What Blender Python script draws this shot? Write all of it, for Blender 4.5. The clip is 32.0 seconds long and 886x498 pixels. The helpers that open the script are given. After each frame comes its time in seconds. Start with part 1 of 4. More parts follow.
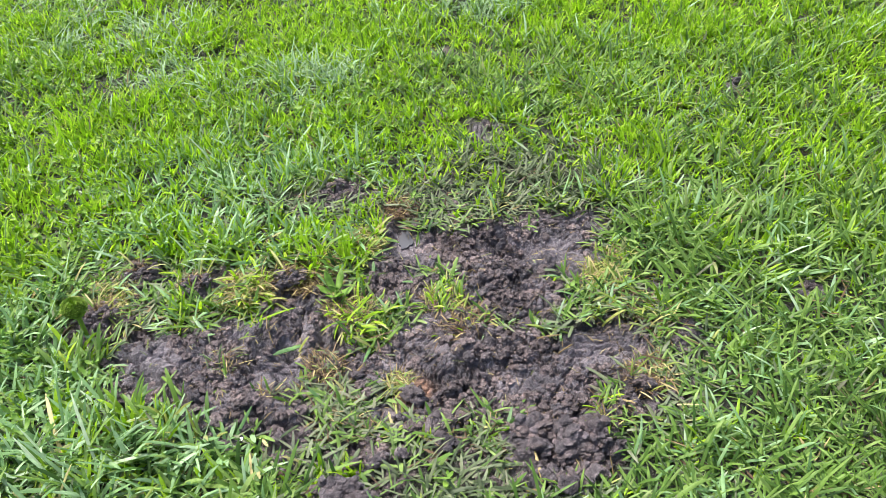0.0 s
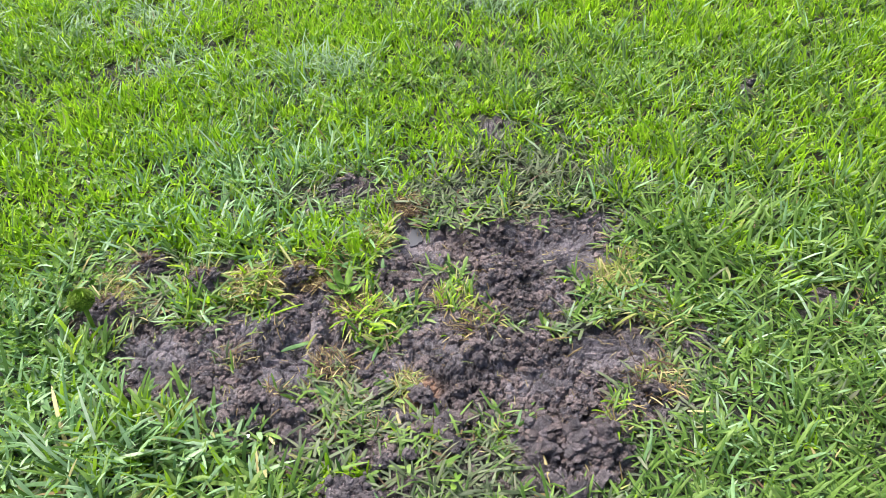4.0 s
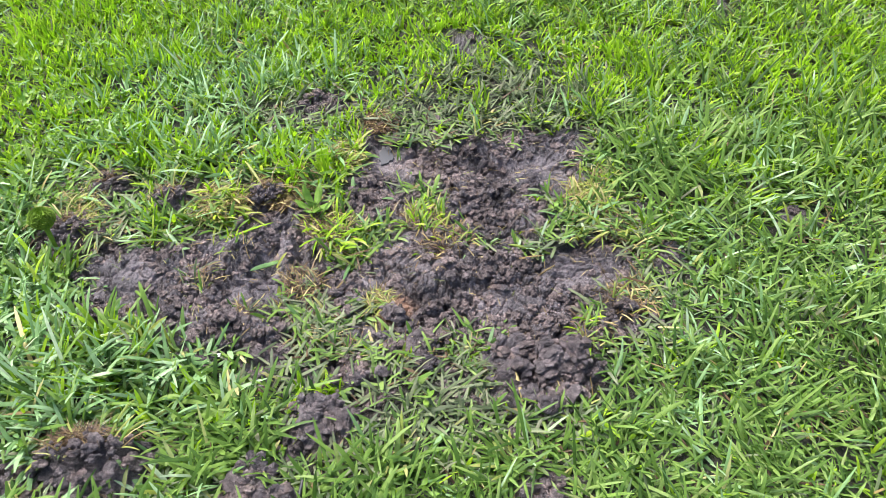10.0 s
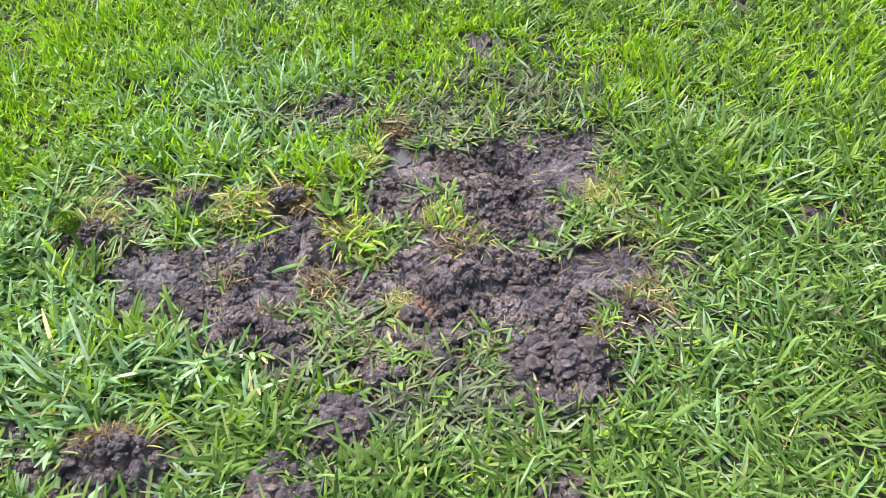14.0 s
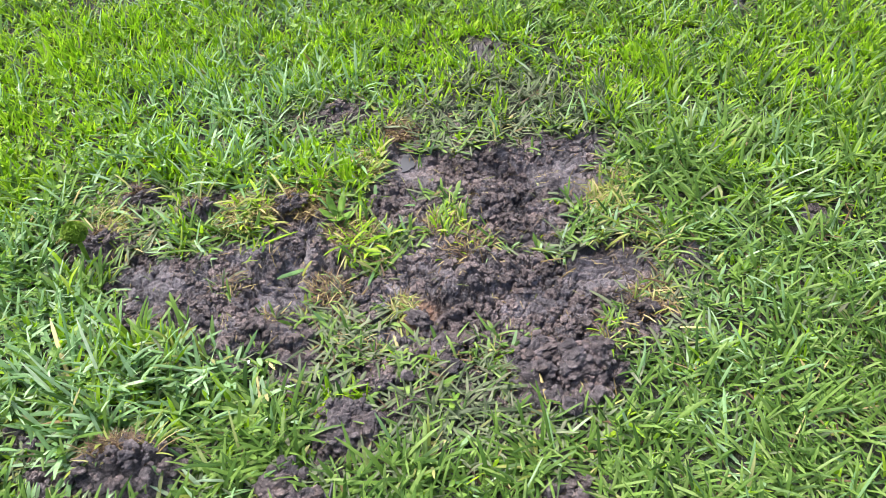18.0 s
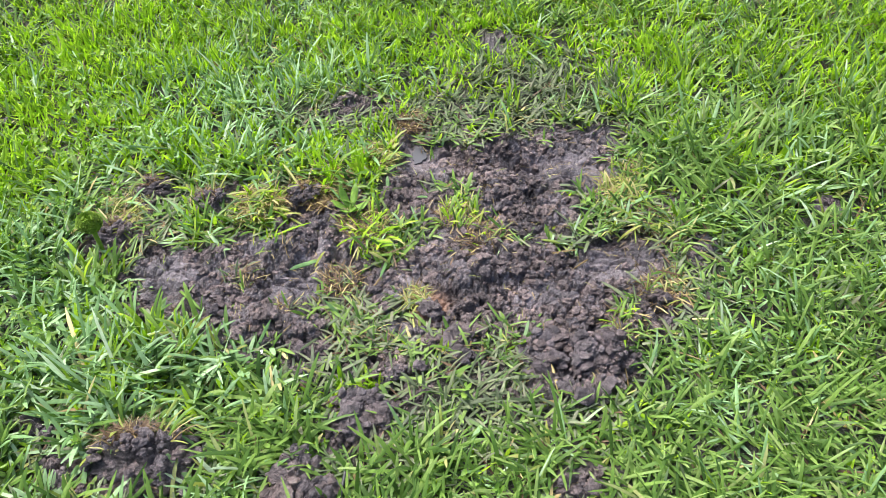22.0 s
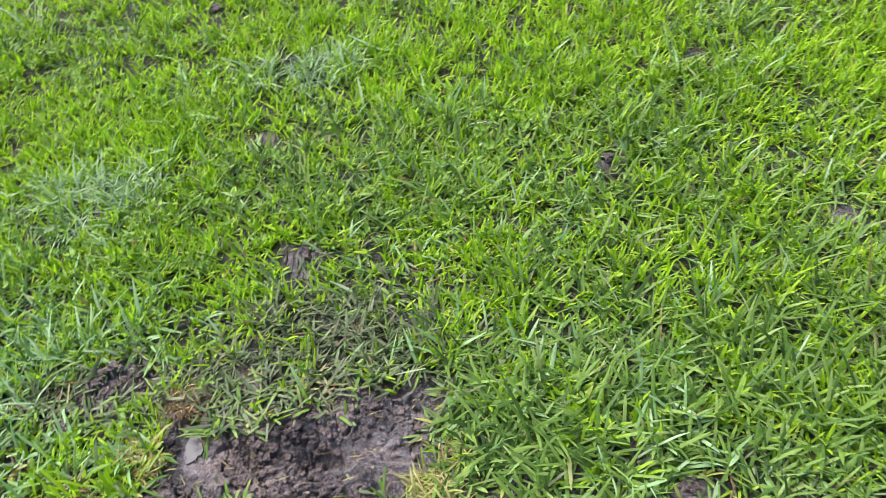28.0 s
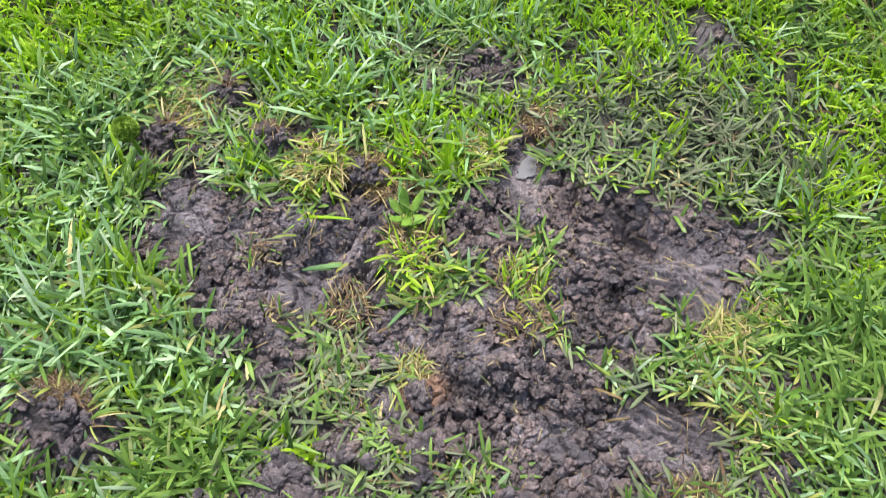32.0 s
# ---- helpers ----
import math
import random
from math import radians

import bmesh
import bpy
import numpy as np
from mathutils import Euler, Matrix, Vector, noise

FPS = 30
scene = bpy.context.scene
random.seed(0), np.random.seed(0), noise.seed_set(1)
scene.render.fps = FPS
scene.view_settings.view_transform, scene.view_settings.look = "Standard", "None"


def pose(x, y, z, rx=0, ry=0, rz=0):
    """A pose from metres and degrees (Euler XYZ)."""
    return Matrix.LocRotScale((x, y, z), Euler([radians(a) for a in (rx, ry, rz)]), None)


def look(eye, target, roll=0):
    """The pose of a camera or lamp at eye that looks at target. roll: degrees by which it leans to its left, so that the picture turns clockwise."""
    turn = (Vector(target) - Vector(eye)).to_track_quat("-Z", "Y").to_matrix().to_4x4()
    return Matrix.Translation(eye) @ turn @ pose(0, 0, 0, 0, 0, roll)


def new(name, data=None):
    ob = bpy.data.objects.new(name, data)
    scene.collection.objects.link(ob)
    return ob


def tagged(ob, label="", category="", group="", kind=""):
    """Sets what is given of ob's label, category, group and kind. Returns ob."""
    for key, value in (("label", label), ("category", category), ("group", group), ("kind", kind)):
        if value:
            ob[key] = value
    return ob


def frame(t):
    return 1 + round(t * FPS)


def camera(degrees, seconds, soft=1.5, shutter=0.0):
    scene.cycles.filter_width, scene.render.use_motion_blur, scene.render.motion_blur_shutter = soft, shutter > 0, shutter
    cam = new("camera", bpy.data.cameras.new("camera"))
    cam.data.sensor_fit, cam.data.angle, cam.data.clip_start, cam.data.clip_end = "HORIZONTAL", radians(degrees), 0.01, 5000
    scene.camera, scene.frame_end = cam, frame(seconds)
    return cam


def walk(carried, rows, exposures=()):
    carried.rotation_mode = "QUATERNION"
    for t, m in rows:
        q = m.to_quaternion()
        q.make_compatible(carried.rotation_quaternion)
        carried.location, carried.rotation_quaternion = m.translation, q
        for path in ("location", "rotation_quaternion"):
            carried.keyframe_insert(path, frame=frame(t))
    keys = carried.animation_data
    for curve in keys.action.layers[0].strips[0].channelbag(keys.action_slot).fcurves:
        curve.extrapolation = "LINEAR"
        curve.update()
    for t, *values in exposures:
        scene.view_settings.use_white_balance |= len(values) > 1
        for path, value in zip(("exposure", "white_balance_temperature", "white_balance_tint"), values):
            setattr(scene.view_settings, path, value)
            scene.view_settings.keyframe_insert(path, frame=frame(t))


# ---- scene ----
cam = camera(56.5, 32.0, soft=0.8, shutter=0.25)
PATH = [
    (0, (0.034, -0.019, 1.314), (-0.024, 1.469, -0.020), -3.15),
    (0.5, (0.048, -0.007, 1.310), (0.015, 1.479, -0.028), -4.47),
    (1, (0.049, 0.007, 1.295), (0.033, 1.476, -0.061), -4.77),
    (1.5, (0.028, 0.010, 1.303), (0.016, 1.476, -0.057), -3.86),
    (2, (0.023, 0.019, 1.301), (0.003, 1.482, -0.062), -2.76),
    (2.5, (0.022, 0.016, 1.305), (-0.030, 1.480, -0.057), -2.82),
    (4.5, (0.005, -0.010, 1.331), (-0.051, 1.479, -0.003), -1.78),
    (5, (-0.002, -0.024, 1.363), (-0.047, 1.529, 0.103), -1.48),
    (5.5, (0.005, -0.023, 1.337), (-0.031, 1.515, 0.058), -0.88),
    (6, (0.009, -0.022, 1.309), (-0.013, 1.386, -0.111), -0.20),
    (6.5, (0.016, -0.024, 1.304), (0.002, 1.341, -0.157), -0.12),
    (7, (0.020, -0.026, 1.311), (0.015, 1.338, -0.152), -0.52),
    (7.5, (0.015, -0.023, 1.311), (0.018, 1.339, -0.153), -0.37),
    (8, (0.019, -0.025, 1.309), (0.021, 1.326, -0.166), -0.71),
    (8.5, (0.017, -0.023, 1.310), (0.027, 1.318, -0.173), -0.64),
    (9, (0.016, -0.020, 1.309), (0.030, 1.330, -0.167), -0.66),
    (9.5, (0.008, 0.001, 1.310), (0.018, 1.351, -0.166), -0.60),
    (10, (0.005, 0.012, 1.291), (0.019, 1.356, -0.190), 0.04),
    (10.5, (0.006, 0.003, 1.290), (0.019, 1.344, -0.194), 0.25),
    (11, (0.003, 0.000, 1.295), (0.016, 1.341, -0.189), 0.19),
    (11.5, (-0.000, 0.002, 1.302), (0.016, 1.342, -0.182), 0.36),
    (12, (-0.001, 0.001, 1.298), (-0.005, 1.343, -0.185), -0.18),
    (12.5, (0.000, -0.002, 1.300), (-0.004, 1.346, -0.178), -0.38),
    (13, (-0.000, -0.000, 1.300), (-0.000, 1.344, -0.181), -0.43),
    (13.5, (0.001, -0.001, 1.301), (-0.008, 1.344, -0.180), -0.98),
    (14, (0.003, -0.001, 1.306), (-0.024, 1.346, -0.172), -1.48),
    (14.5, (0.000, -0.004, 1.310), (-0.033, 1.343, -0.168), -1.80),
    (16.5, (0.007, -0.002, 1.313), (-0.039, 1.348, -0.162), -2.56),
    (17, (0.006, -0.004, 1.311), (-0.032, 1.348, -0.163), -2.55),
    (17.5, (0.003, -0.006, 1.310), (-0.035, 1.345, -0.165), -2.74),
    (18, (0.005, -0.005, 1.311), (-0.035, 1.348, -0.161), -2.83),
    (18.5, (0.004, -0.002, 1.312), (-0.038, 1.350, -0.161), -2.80),
    (19, (0.007, -0.003, 1.309), (-0.036, 1.350, -0.163), -2.79),
    (19.5, (0.002, -0.007, 1.308), (-0.046, 1.343, -0.166), -2.94),
    (20, (0.005, -0.008, 1.310), (-0.046, 1.340, -0.166), -3.14),
    (20.5, (0.002, -0.012, 1.311), (-0.056, 1.336, -0.165), -3.34),
    (21, (0.001, -0.013, 1.313), (-0.058, 1.333, -0.164), -3.43),
    (21.5, (-0.004, -0.016, 1.314), (-0.065, 1.333, -0.162), -3.43),
    (22, (-0.001, -0.015, 1.308), (-0.064, 1.330, -0.170), -3.40),
    (22.5, (-0.005, -0.013, 1.307), (-0.078, 1.331, -0.172), -3.35),
    (23, (0.000, -0.003, 1.307), (-0.078, 1.330, -0.181), -3.69),
    (23.5, (0.003, 0.007, 1.303), (-0.073, 1.323, -0.201), -4.40),
    (24, (-0.010, 0.034, 1.300), (-0.073, 1.359, -0.196), -5.38),
    (24.5, (-0.020, 0.081, 1.302), (0.158, 1.458, -0.137), -3.15),
    (25, (-0.017, 0.092, 1.294), (0.389, 1.463, -0.104), -2.05),
    (25.5, (0.044, 0.132, 1.297), (0.449, 1.501, -0.104), -5.18),
    (26, (0.182, 0.233, 1.330), (0.601, 1.649, -0.019), -7.08),
    (26.5, (0.267, 0.316, 1.364), (0.705, 1.784, 0.078), -9.10),
    (28.5, (0.439, 0.701, 1.372), (0.269, 1.969, -0.165), -6.62),
    (29, (0.405, 0.699, 1.369), (0.111, 1.877, -0.220), -5.73),
    (29.5, (0.358, 0.716, 1.374), (-0.015, 1.832, -0.243), -4.05),
    (30, (0.276, 0.725, 1.364), (-0.082, 1.754, -0.314), -0.67),
    (30.5, (0.228, 0.731, 1.361), (-0.148, 1.724, -0.334), 1.31),
    (31, (0.196, 0.724, 1.366), (-0.245, 1.674, -0.338), 0.14),
    (31.5, (0.191, 0.712, 1.360), (-0.324, 1.579, -0.367), -3.32),
    (32, (0.191, 0.707, 1.355), (-0.288, 1.464, -0.433), -4.86),
]
walk(cam, [(t, look(eye, target, roll)) for t, eye, target, roll in PATH], [(0.0, 1.98), (2.0, 1.92), (4.5, 1.95), (6.0, 1.84), (7.5, 1.99), (9.0, 2.02), (24.0, 2.02), (26.0, 1.94), (29.0, 1.80), (30.5, 1.93), (32.0, 1.88)])

# ---- world and light: bright, even overcast ----
world = bpy.data.worlds.new("overcast_sky")
scene.world = world
world.use_nodes = True
wn, wl = world.node_tree.nodes, world.node_tree.links
sky = wn.new("ShaderNodeTexSky")
sky.sky_type, sky.sun_disc = "NISHITA", False
sky.sun_elevation, sky.sun_rotation = radians(61), radians(-49)
sky.air_density, sky.dust_density, sky.ozone_density = 1.0, 4.0, 0.6
wl.new(sky.outputs["Color"], wn["Background"].inputs["Color"])
wn["Background"].inputs["Strength"].default_value = 0.070
sun_data = bpy.data.lights.new("sun", "SUN")
sun_data.energy, sun_data.angle, sun_data.color = 1.55, radians(40), (1.0, 0.98, 0.95)
sun = new("sun", sun_data)
sun.matrix_world = look((-3.2, 2.8, 7.6), (0, 0, 0))


# ---- materials ----
def material(name, rough=0.6, spec=0.5):
    m = bpy.data.materials.new(name)
    m.use_nodes = True
    b = m.node_tree.nodes["Principled BSDF"]
    b.inputs["Roughness"].default_value = rough
    b.inputs["Specular IOR Level"].default_value = spec
    return m, m.node_tree.nodes, m.node_tree.links, b


def ramp(nodes, stops):
    r = nodes.new("ShaderNodeValToRGB")
    while len(r.color_ramp.elements) < len(stops):
        r.color_ramp.elements.new(0.5)
    for e, (at, col) in zip(r.color_ramp.elements, stops):
        e.position, e.color = at, (*col, 1)
    return r


def noise_node(nodes, links, scale, detail=4, rough=0.6, space="Object"):
    co = nodes.new("ShaderNodeTexCoord")
    n = nodes.new("ShaderNodeTexNoise")
    n.inputs["Scale"].default_value, n.inputs["Detail"].default_value, n.inputs["Roughness"].default_value = scale, detail, rough
    links.new(co.outputs[space], n.inputs["Vector"])
    return n


def mixed(nodes, links, fac, a, b, kind="MIX"):
    x = nodes.new("ShaderNodeMix")
    x.data_type, x.blend_type = "RGBA", kind
    for sock, val in ((x.inputs[0], fac), (x.inputs[6], a), (x.inputs[7], b)):
        if isinstance(val, bpy.types.NodeSocket):
            links.new(val, sock)
        elif isinstance(val, tuple):
            sock.default_value = (*val, 1)
        else:
            sock.default_value = val
    return x.outputs[2]


def soil_material(name, dark, mid, light, pieces=False, unit=1.0):
    """unit: metres per unit of the mesh that carries it."""
    m, n, l, b = material(name, spec=0.38 if pieces else 0.55)
    big = noise_node(n, l, 11 * unit, 4)
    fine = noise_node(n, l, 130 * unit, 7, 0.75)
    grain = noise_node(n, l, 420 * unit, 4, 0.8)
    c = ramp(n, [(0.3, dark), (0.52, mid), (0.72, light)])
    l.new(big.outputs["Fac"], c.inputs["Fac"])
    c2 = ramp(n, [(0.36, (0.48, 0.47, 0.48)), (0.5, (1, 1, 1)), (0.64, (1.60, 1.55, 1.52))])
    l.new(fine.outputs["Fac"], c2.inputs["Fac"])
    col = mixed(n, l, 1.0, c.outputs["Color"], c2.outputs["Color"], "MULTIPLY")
    spots = noise_node(n, l, 45 * unit, 2)
    pick = ramp(n, [(0.60, (0, 0, 0)), (0.72, (1, 1, 1))])
    l.new(spots.outputs["Fac"], pick.inputs["Fac"])
    amount = n.new("ShaderNodeMath")
    amount.operation = "MULTIPLY"
    amount.inputs[1].default_value = 0.5
    l.new(pick.outputs["Color"], amount.inputs[0])
    col = mixed(n, l, amount.outputs[0], col, (0.130, 0.092, 0.078))
    rr = ramp(n, [(0.40, (0.72,) * 3), (0.60, (0.42,) * 3)] if pieces else [(0.40, (0.55,) * 3), (0.60, (0.24,) * 3)])
    if pieces:
        info = n.new("ShaderNodeObjectInfo")
        tone = ramp(n, [(0.0, (0.75, 0.75, 0.78)), (0.6, (1.05, 1.0, 1.0)), (1.0, (1.3, 1.15, 1.05))])
        l.new(info.outputs["Random"], tone.inputs["Fac"])
        col = mixed(n, l, 1.0, col, tone.outputs["Color"], "MULTIPLY")
        l.new(fine.outputs["Fac"], rr.inputs["Fac"])
        l.new(rr.outputs["Color"], b.inputs["Roughness"])
    else:
        wet = n.new("ShaderNodeAttribute")
        wet.attribute_name = "damp"
        rust = n.new("ShaderNodeAttribute")
        rust.attribute_name = "clay"
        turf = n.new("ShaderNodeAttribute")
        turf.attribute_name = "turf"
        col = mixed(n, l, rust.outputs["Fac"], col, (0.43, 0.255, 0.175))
        # thatchy soil coloured almost black, to paint in the shade between the blades
        shaded_litter = ramp(n, [(0.42, (0.008, 0.010, 0.004)), (0.6, (0.030, 0.032, 0.012))])
        l.new(fine.outputs["Fac"], shaded_litter.inputs["Fac"])
        col = mixed(n, l, turf.outputs["Fac"], col, shaded_litter.outputs["Color"])
        far = n.new("ShaderNodeAttribute")
        far.attribute_name = "distant"
        green = ramp(n, [(0.40, (0.030, 0.052, 0.005)), (0.60, (0.120, 0.190, 0.012))])
        l.new(fine.outputs["Fac"], green.inputs["Fac"])
        col = mixed(n, l, far.outputs["Fac"], col, green.outputs["Color"])
        l.new(fine.outputs["Fac"], rr.inputs["Fac"])
        rough = mixed(n, l, wet.outputs["Fac"], rr.outputs["Color"], (0.22, 0.22, 0.22))
        rough = mixed(n, l, far.outputs["Fac"], rough, (0.95, 0.95, 0.95))
        l.new(rough, b.inputs["Roughness"])
        gloss = n.new("ShaderNodeMath")
        gloss.operation, gloss.inputs[1].default_value, gloss.inputs[2].default_value = "MULTIPLY_ADD", -0.5, 0.55
        l.new(far.outputs["Fac"], gloss.inputs[0])
        l.new(gloss.outputs[0], b.inputs["Specular IOR Level"])
        calm = n.new("ShaderNodeMath")
        calm.operation, calm.inputs[1].default_value, calm.inputs[2].default_value = "MULTIPLY_ADD", -0.45, 1.0
        l.new(wet.outputs["Fac"], calm.inputs[0])
    l.new(col, b.inputs["Base Color"])
    bump = n.new("ShaderNodeBump")
    bump.inputs["Strength"].default_value, bump.inputs["Distance"].default_value = 1.0, 0.013 / unit
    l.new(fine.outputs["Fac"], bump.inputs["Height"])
    if not pieces:
        l.new(calm.outputs[0], bump.inputs["Strength"])
    bump2 = n.new("ShaderNodeBump")
    bump2.inputs["Strength"].default_value, bump2.inputs["Distance"].default_value = 1.0, 0.005 / unit
    l.new(grain.outputs["Fac"], bump2.inputs["Height"])
    l.new(bump.outputs["Normal"], bump2.inputs["Normal"])
    l.new(bump2.outputs["Normal"], b.inputs["Normal"])
    return m


def leaf_material(name, stops, through_col, rough=0.42, lit=0.35, pieces=False, spec=0.5):
    """Leaf tissue: gloss over diffuse, some light coming through; tone varies from leaf to leaf."""
    m, n, l, b = material(name, rough, spec)
    if pieces:
        rnd = n.new("ShaderNodeObjectInfo").outputs["Random"]
    else:
        rnd = n.new("ShaderNodeNewGeometry").outputs["Random Per Island"]
    c = ramp(n, stops)
    l.new(rnd, c.inputs["Fac"])
    mott = noise_node(n, l, 70, 3)
    tint = ramp(n, [(0.3, (0.78, 0.8, 0.75)), (0.55, (1, 1, 1)), (0.75, (1.18, 1.12, 1.0))])
    l.new(mott.outputs["Fac"], tint.inputs["Fac"])
    col = mixed(n, l, 1.0, c.outputs["Color"], tint.outputs["Color"], "MULTIPLY")
    l.new(col, b.inputs["Base Color"])
    t = n.new("ShaderNodeBsdfTranslucent")
    l.new(mixed(n, l, 1.0, col, through_col, "MULTIPLY"), t.inputs["Color"])
    s = n.new("ShaderNodeMixShader")
    s.inputs[0].default_value = lit
    l.new(b.outputs[0], s.inputs[1])
    l.new(t.outputs[0], s.inputs[2])
    l.new(s.outputs[0], n["Material Output"].inputs["Surface"])
    return m


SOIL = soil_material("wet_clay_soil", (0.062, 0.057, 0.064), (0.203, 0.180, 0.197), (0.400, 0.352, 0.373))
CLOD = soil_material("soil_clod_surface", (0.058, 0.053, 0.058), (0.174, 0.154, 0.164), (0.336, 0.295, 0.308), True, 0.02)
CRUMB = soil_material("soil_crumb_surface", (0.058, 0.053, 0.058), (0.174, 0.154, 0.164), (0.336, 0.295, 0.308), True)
GREENS = [(0.0, (0.040, 0.092, 0.017)), (0.35, (0.122, 0.227, 0.044)), (0.72, (0.196, 0.321, 0.063)), (0.97, (0.260, 0.369, 0.115)), (1.0, (0.293, 0.310, 0.128))]
LIMES = [(0.0, (0.135, 0.251, 0.015)), (0.5, (0.336, 0.546, 0.025)), (0.95, (0.436, 0.620, 0.048)), (1.0, (0.436, 0.478, 0.119))]
DULLS = [(0.0, (0.072, 0.100, 0.052)), (0.5, (0.151, 0.196, 0.098)), (0.85, (0.227, 0.259, 0.155)), (1.0, (0.184, 0.184, 0.122))]
STRAWS = [(0.0, (0.138, 0.097, 0.046)), (0.5, (0.304, 0.221, 0.097)), (0.85, (0.524, 0.427, 0.192)), (1.0, (0.552, 0.470, 0.229))]
PALES = [(0.0, (0.202, 0.278, 0.055)), (0.5, (0.333, 0.367, 0.088)), (0.85, (0.428, 0.422, 0.165)), (1.0, (0.475, 0.422, 0.209))]
WISPS = [(0.0, (0.130, 0.216, 0.082)), (0.5, (0.259, 0.394, 0.198)), (1.0, (0.389, 0.522, 0.324))]
RUSTS = [(0.0, (0.055, 0.032, 0.020)), (0.6, (0.13, 0.078, 0.044)), (1.0, (0.23, 0.15, 0.09))]
# green blades with the pale reflection of the sky put into their colour
SKY_SHEENS = [(0.0, (0.115, 0.226, 0.078)), (0.5, (0.236, 0.400, 0.164)), (0.9, (0.369, 0.523, 0.302)), (1.0, (0.439, 0.540, 0.363))]
PALETTES = {"sky_sheen": SKY_SHEENS, "green": GREENS, "lime": LIMES, "dull": DULLS, "straw": STRAWS, "pale": PALES, "rust": RUSTS, "wispy": WISPS}
LIT = {"sky_sheen": 0.2, "green": 0.30, "lime": 0.42, "dull": 0.25, "straw": 0.2, "pale": 0.3, "rust": 0.15, "wispy": 0.25}
LEAF = {k: leaf_material(k + "_blades", v, (1.10, 1.25, 0.6), 0.48, LIT[k], spec=0.30) for k, v in PALETTES.items()}
PIECE = {k: leaf_material(k + "_blade", v, (1.10, 1.25, 0.6), 0.48, LIT[k], True, 0.30) for k, v in PALETTES.items()}
WEED = leaf_material("weed_leaves", [(0.0, (0.12, 0.24, 0.03)), (0.6, (0.20, 0.36, 0.05)), (1.0, (0.30, 0.42, 0.08))], (1.1, 1.2, 0.5), 0.5, 0.35)
MOSS = leaf_material("moss_green", [(0.0, (0.085, 0.165, 0.010)), (1.0, (0.20, 0.33, 0.020))], (1, 1.1, 0.5), 0.8, 0.15)
BROWN = leaf_material("dead_leaf_brown", [(0.0, (0.22, 0.10, 0.05)), (1.0, (0.30, 0.15, 0.07))], (1, 0.8, 0.5), 0.6, 0.2, True)


def water_material():
    m, n, l, b = material("muddy_water", 0.15, 0.25)
    b.inputs["Base Color"].default_value = (0.11, 0.11, 0.122, 1)
    b.inputs["IOR"].default_value = 1.33
    b.inputs["Coat Weight"].default_value = 0.0
    b.inputs["Coat Roughness"].default_value = 0.02
    rip = noise_node(n, l, 60, 2)
    bump = n.new("ShaderNodeBump")
    bump.inputs["Strength"].default_value, bump.inputs["Distance"].default_value = 0.05, 0.002
    l.new(rip.outputs["Fac"], bump.inputs["Height"])
    l.new(bump.outputs["Normal"], b.inputs["Normal"])
    return m


WATER = water_material()


# ---- noise on arrays ----
def hashed(i, j, seed):
    v = (i.astype(np.int64) * 374761393 + j.astype(np.int64) * 668265263 + seed * 974634777) & 0xFFFFFFFF
    v = ((v ^ (v >> 13)) * 1274126177) & 0xFFFFFFFF
    v = ((v ^ (v >> 16)) * 2246822519) & 0xFFFFFFFF
    return ((v ^ (v >> 15)) & 0xFFFFFF) / float(0xFFFFFF)


def vnoise(x, y, scale, seed=0):
    """Smooth noise from 0 to 1 with cells of 1 / scale metres."""
    x, y = x * scale, y * scale
    i, j = np.floor(x), np.floor(y)
    u, v = x - i, y - j
    u, v = u * u * (3 - 2 * u), v * v * (3 - 2 * v)
    a, b = hashed(i, j, seed), hashed(i + 1, j, seed)
    c, d = hashed(i, j + 1, seed), hashed(i + 1, j + 1, seed)
    return (a * (1 - u) + b * u) * (1 - v) + (c * (1 - u) + d * u) * v


def fbm(x, y, scale, seed=0, octaves=4):
    out, amp, total = 0 * x, 1.0, 0.0
    for k in range(octaves):
        out, total = out + amp * vnoise(x, y, scale * 2**k, seed + 17 * k), total + amp
        amp *= 0.5
    return out / total


def lumps(x, y, scale, seed=0):
    """Rounded lumps from 0 (cracks between) to 1 (crowns), of many sizes."""
    x, y = x * scale, y * scale
    i, j = np.floor(x), np.floor(y)
    best, size = 0 * x, 0
    for di in (-1, 0, 1):
        for dj in (-1, 0, 1):
            a, b = i + di, j + dj
            px, py = a + hashed(a, b, seed), b + hashed(a, b, seed + 5)
            rad = 0.5 + 0.5 * hashed(a, b, seed + 9)
            d2 = ((x - px) ** 2 + (y - py) ** 2) / rad**2
            best = np.maximum(best, np.sqrt(np.clip(1 - d2, 0, 1)) * (0.45 + 0.55 * rad))
    return best


def facets(x, y, scale, seed=0):
    """Broken clay: the height of tilted, flat-topped pieces (about -1 to 1) and how far each place is from the crack between two (0 to 1)."""
    x, y = x * scale, y * scale
    i, j = np.floor(x), np.floor(y)
    one, two = np.full_like(x, 9.0), np.full_like(x, 9.0)
    level = 0 * x
    for di in (-1, 0, 1):
        for dj in (-1, 0, 1):
            a, b = i + di, j + dj
            u, v = x - a - hashed(a, b, seed), y - b - hashed(a, b, seed + 5)
            d = np.sqrt(u * u + v * v) * (0.8 + 0.4 * hashed(a, b, seed + 9))
            top = 1.3 * hashed(a, b, seed + 11) - 0.65 + 1.5 * (hashed(a, b, seed + 3) - 0.5) * u + 1.5 * (hashed(a, b, seed + 7) - 0.5) * v
            near = d < one
            two = np.where(near, one, np.minimum(two, d))
            level, one = np.where(near, top, level), np.minimum(one, d)
    return level, np.clip((two - one) / 0.30, 0, 1)


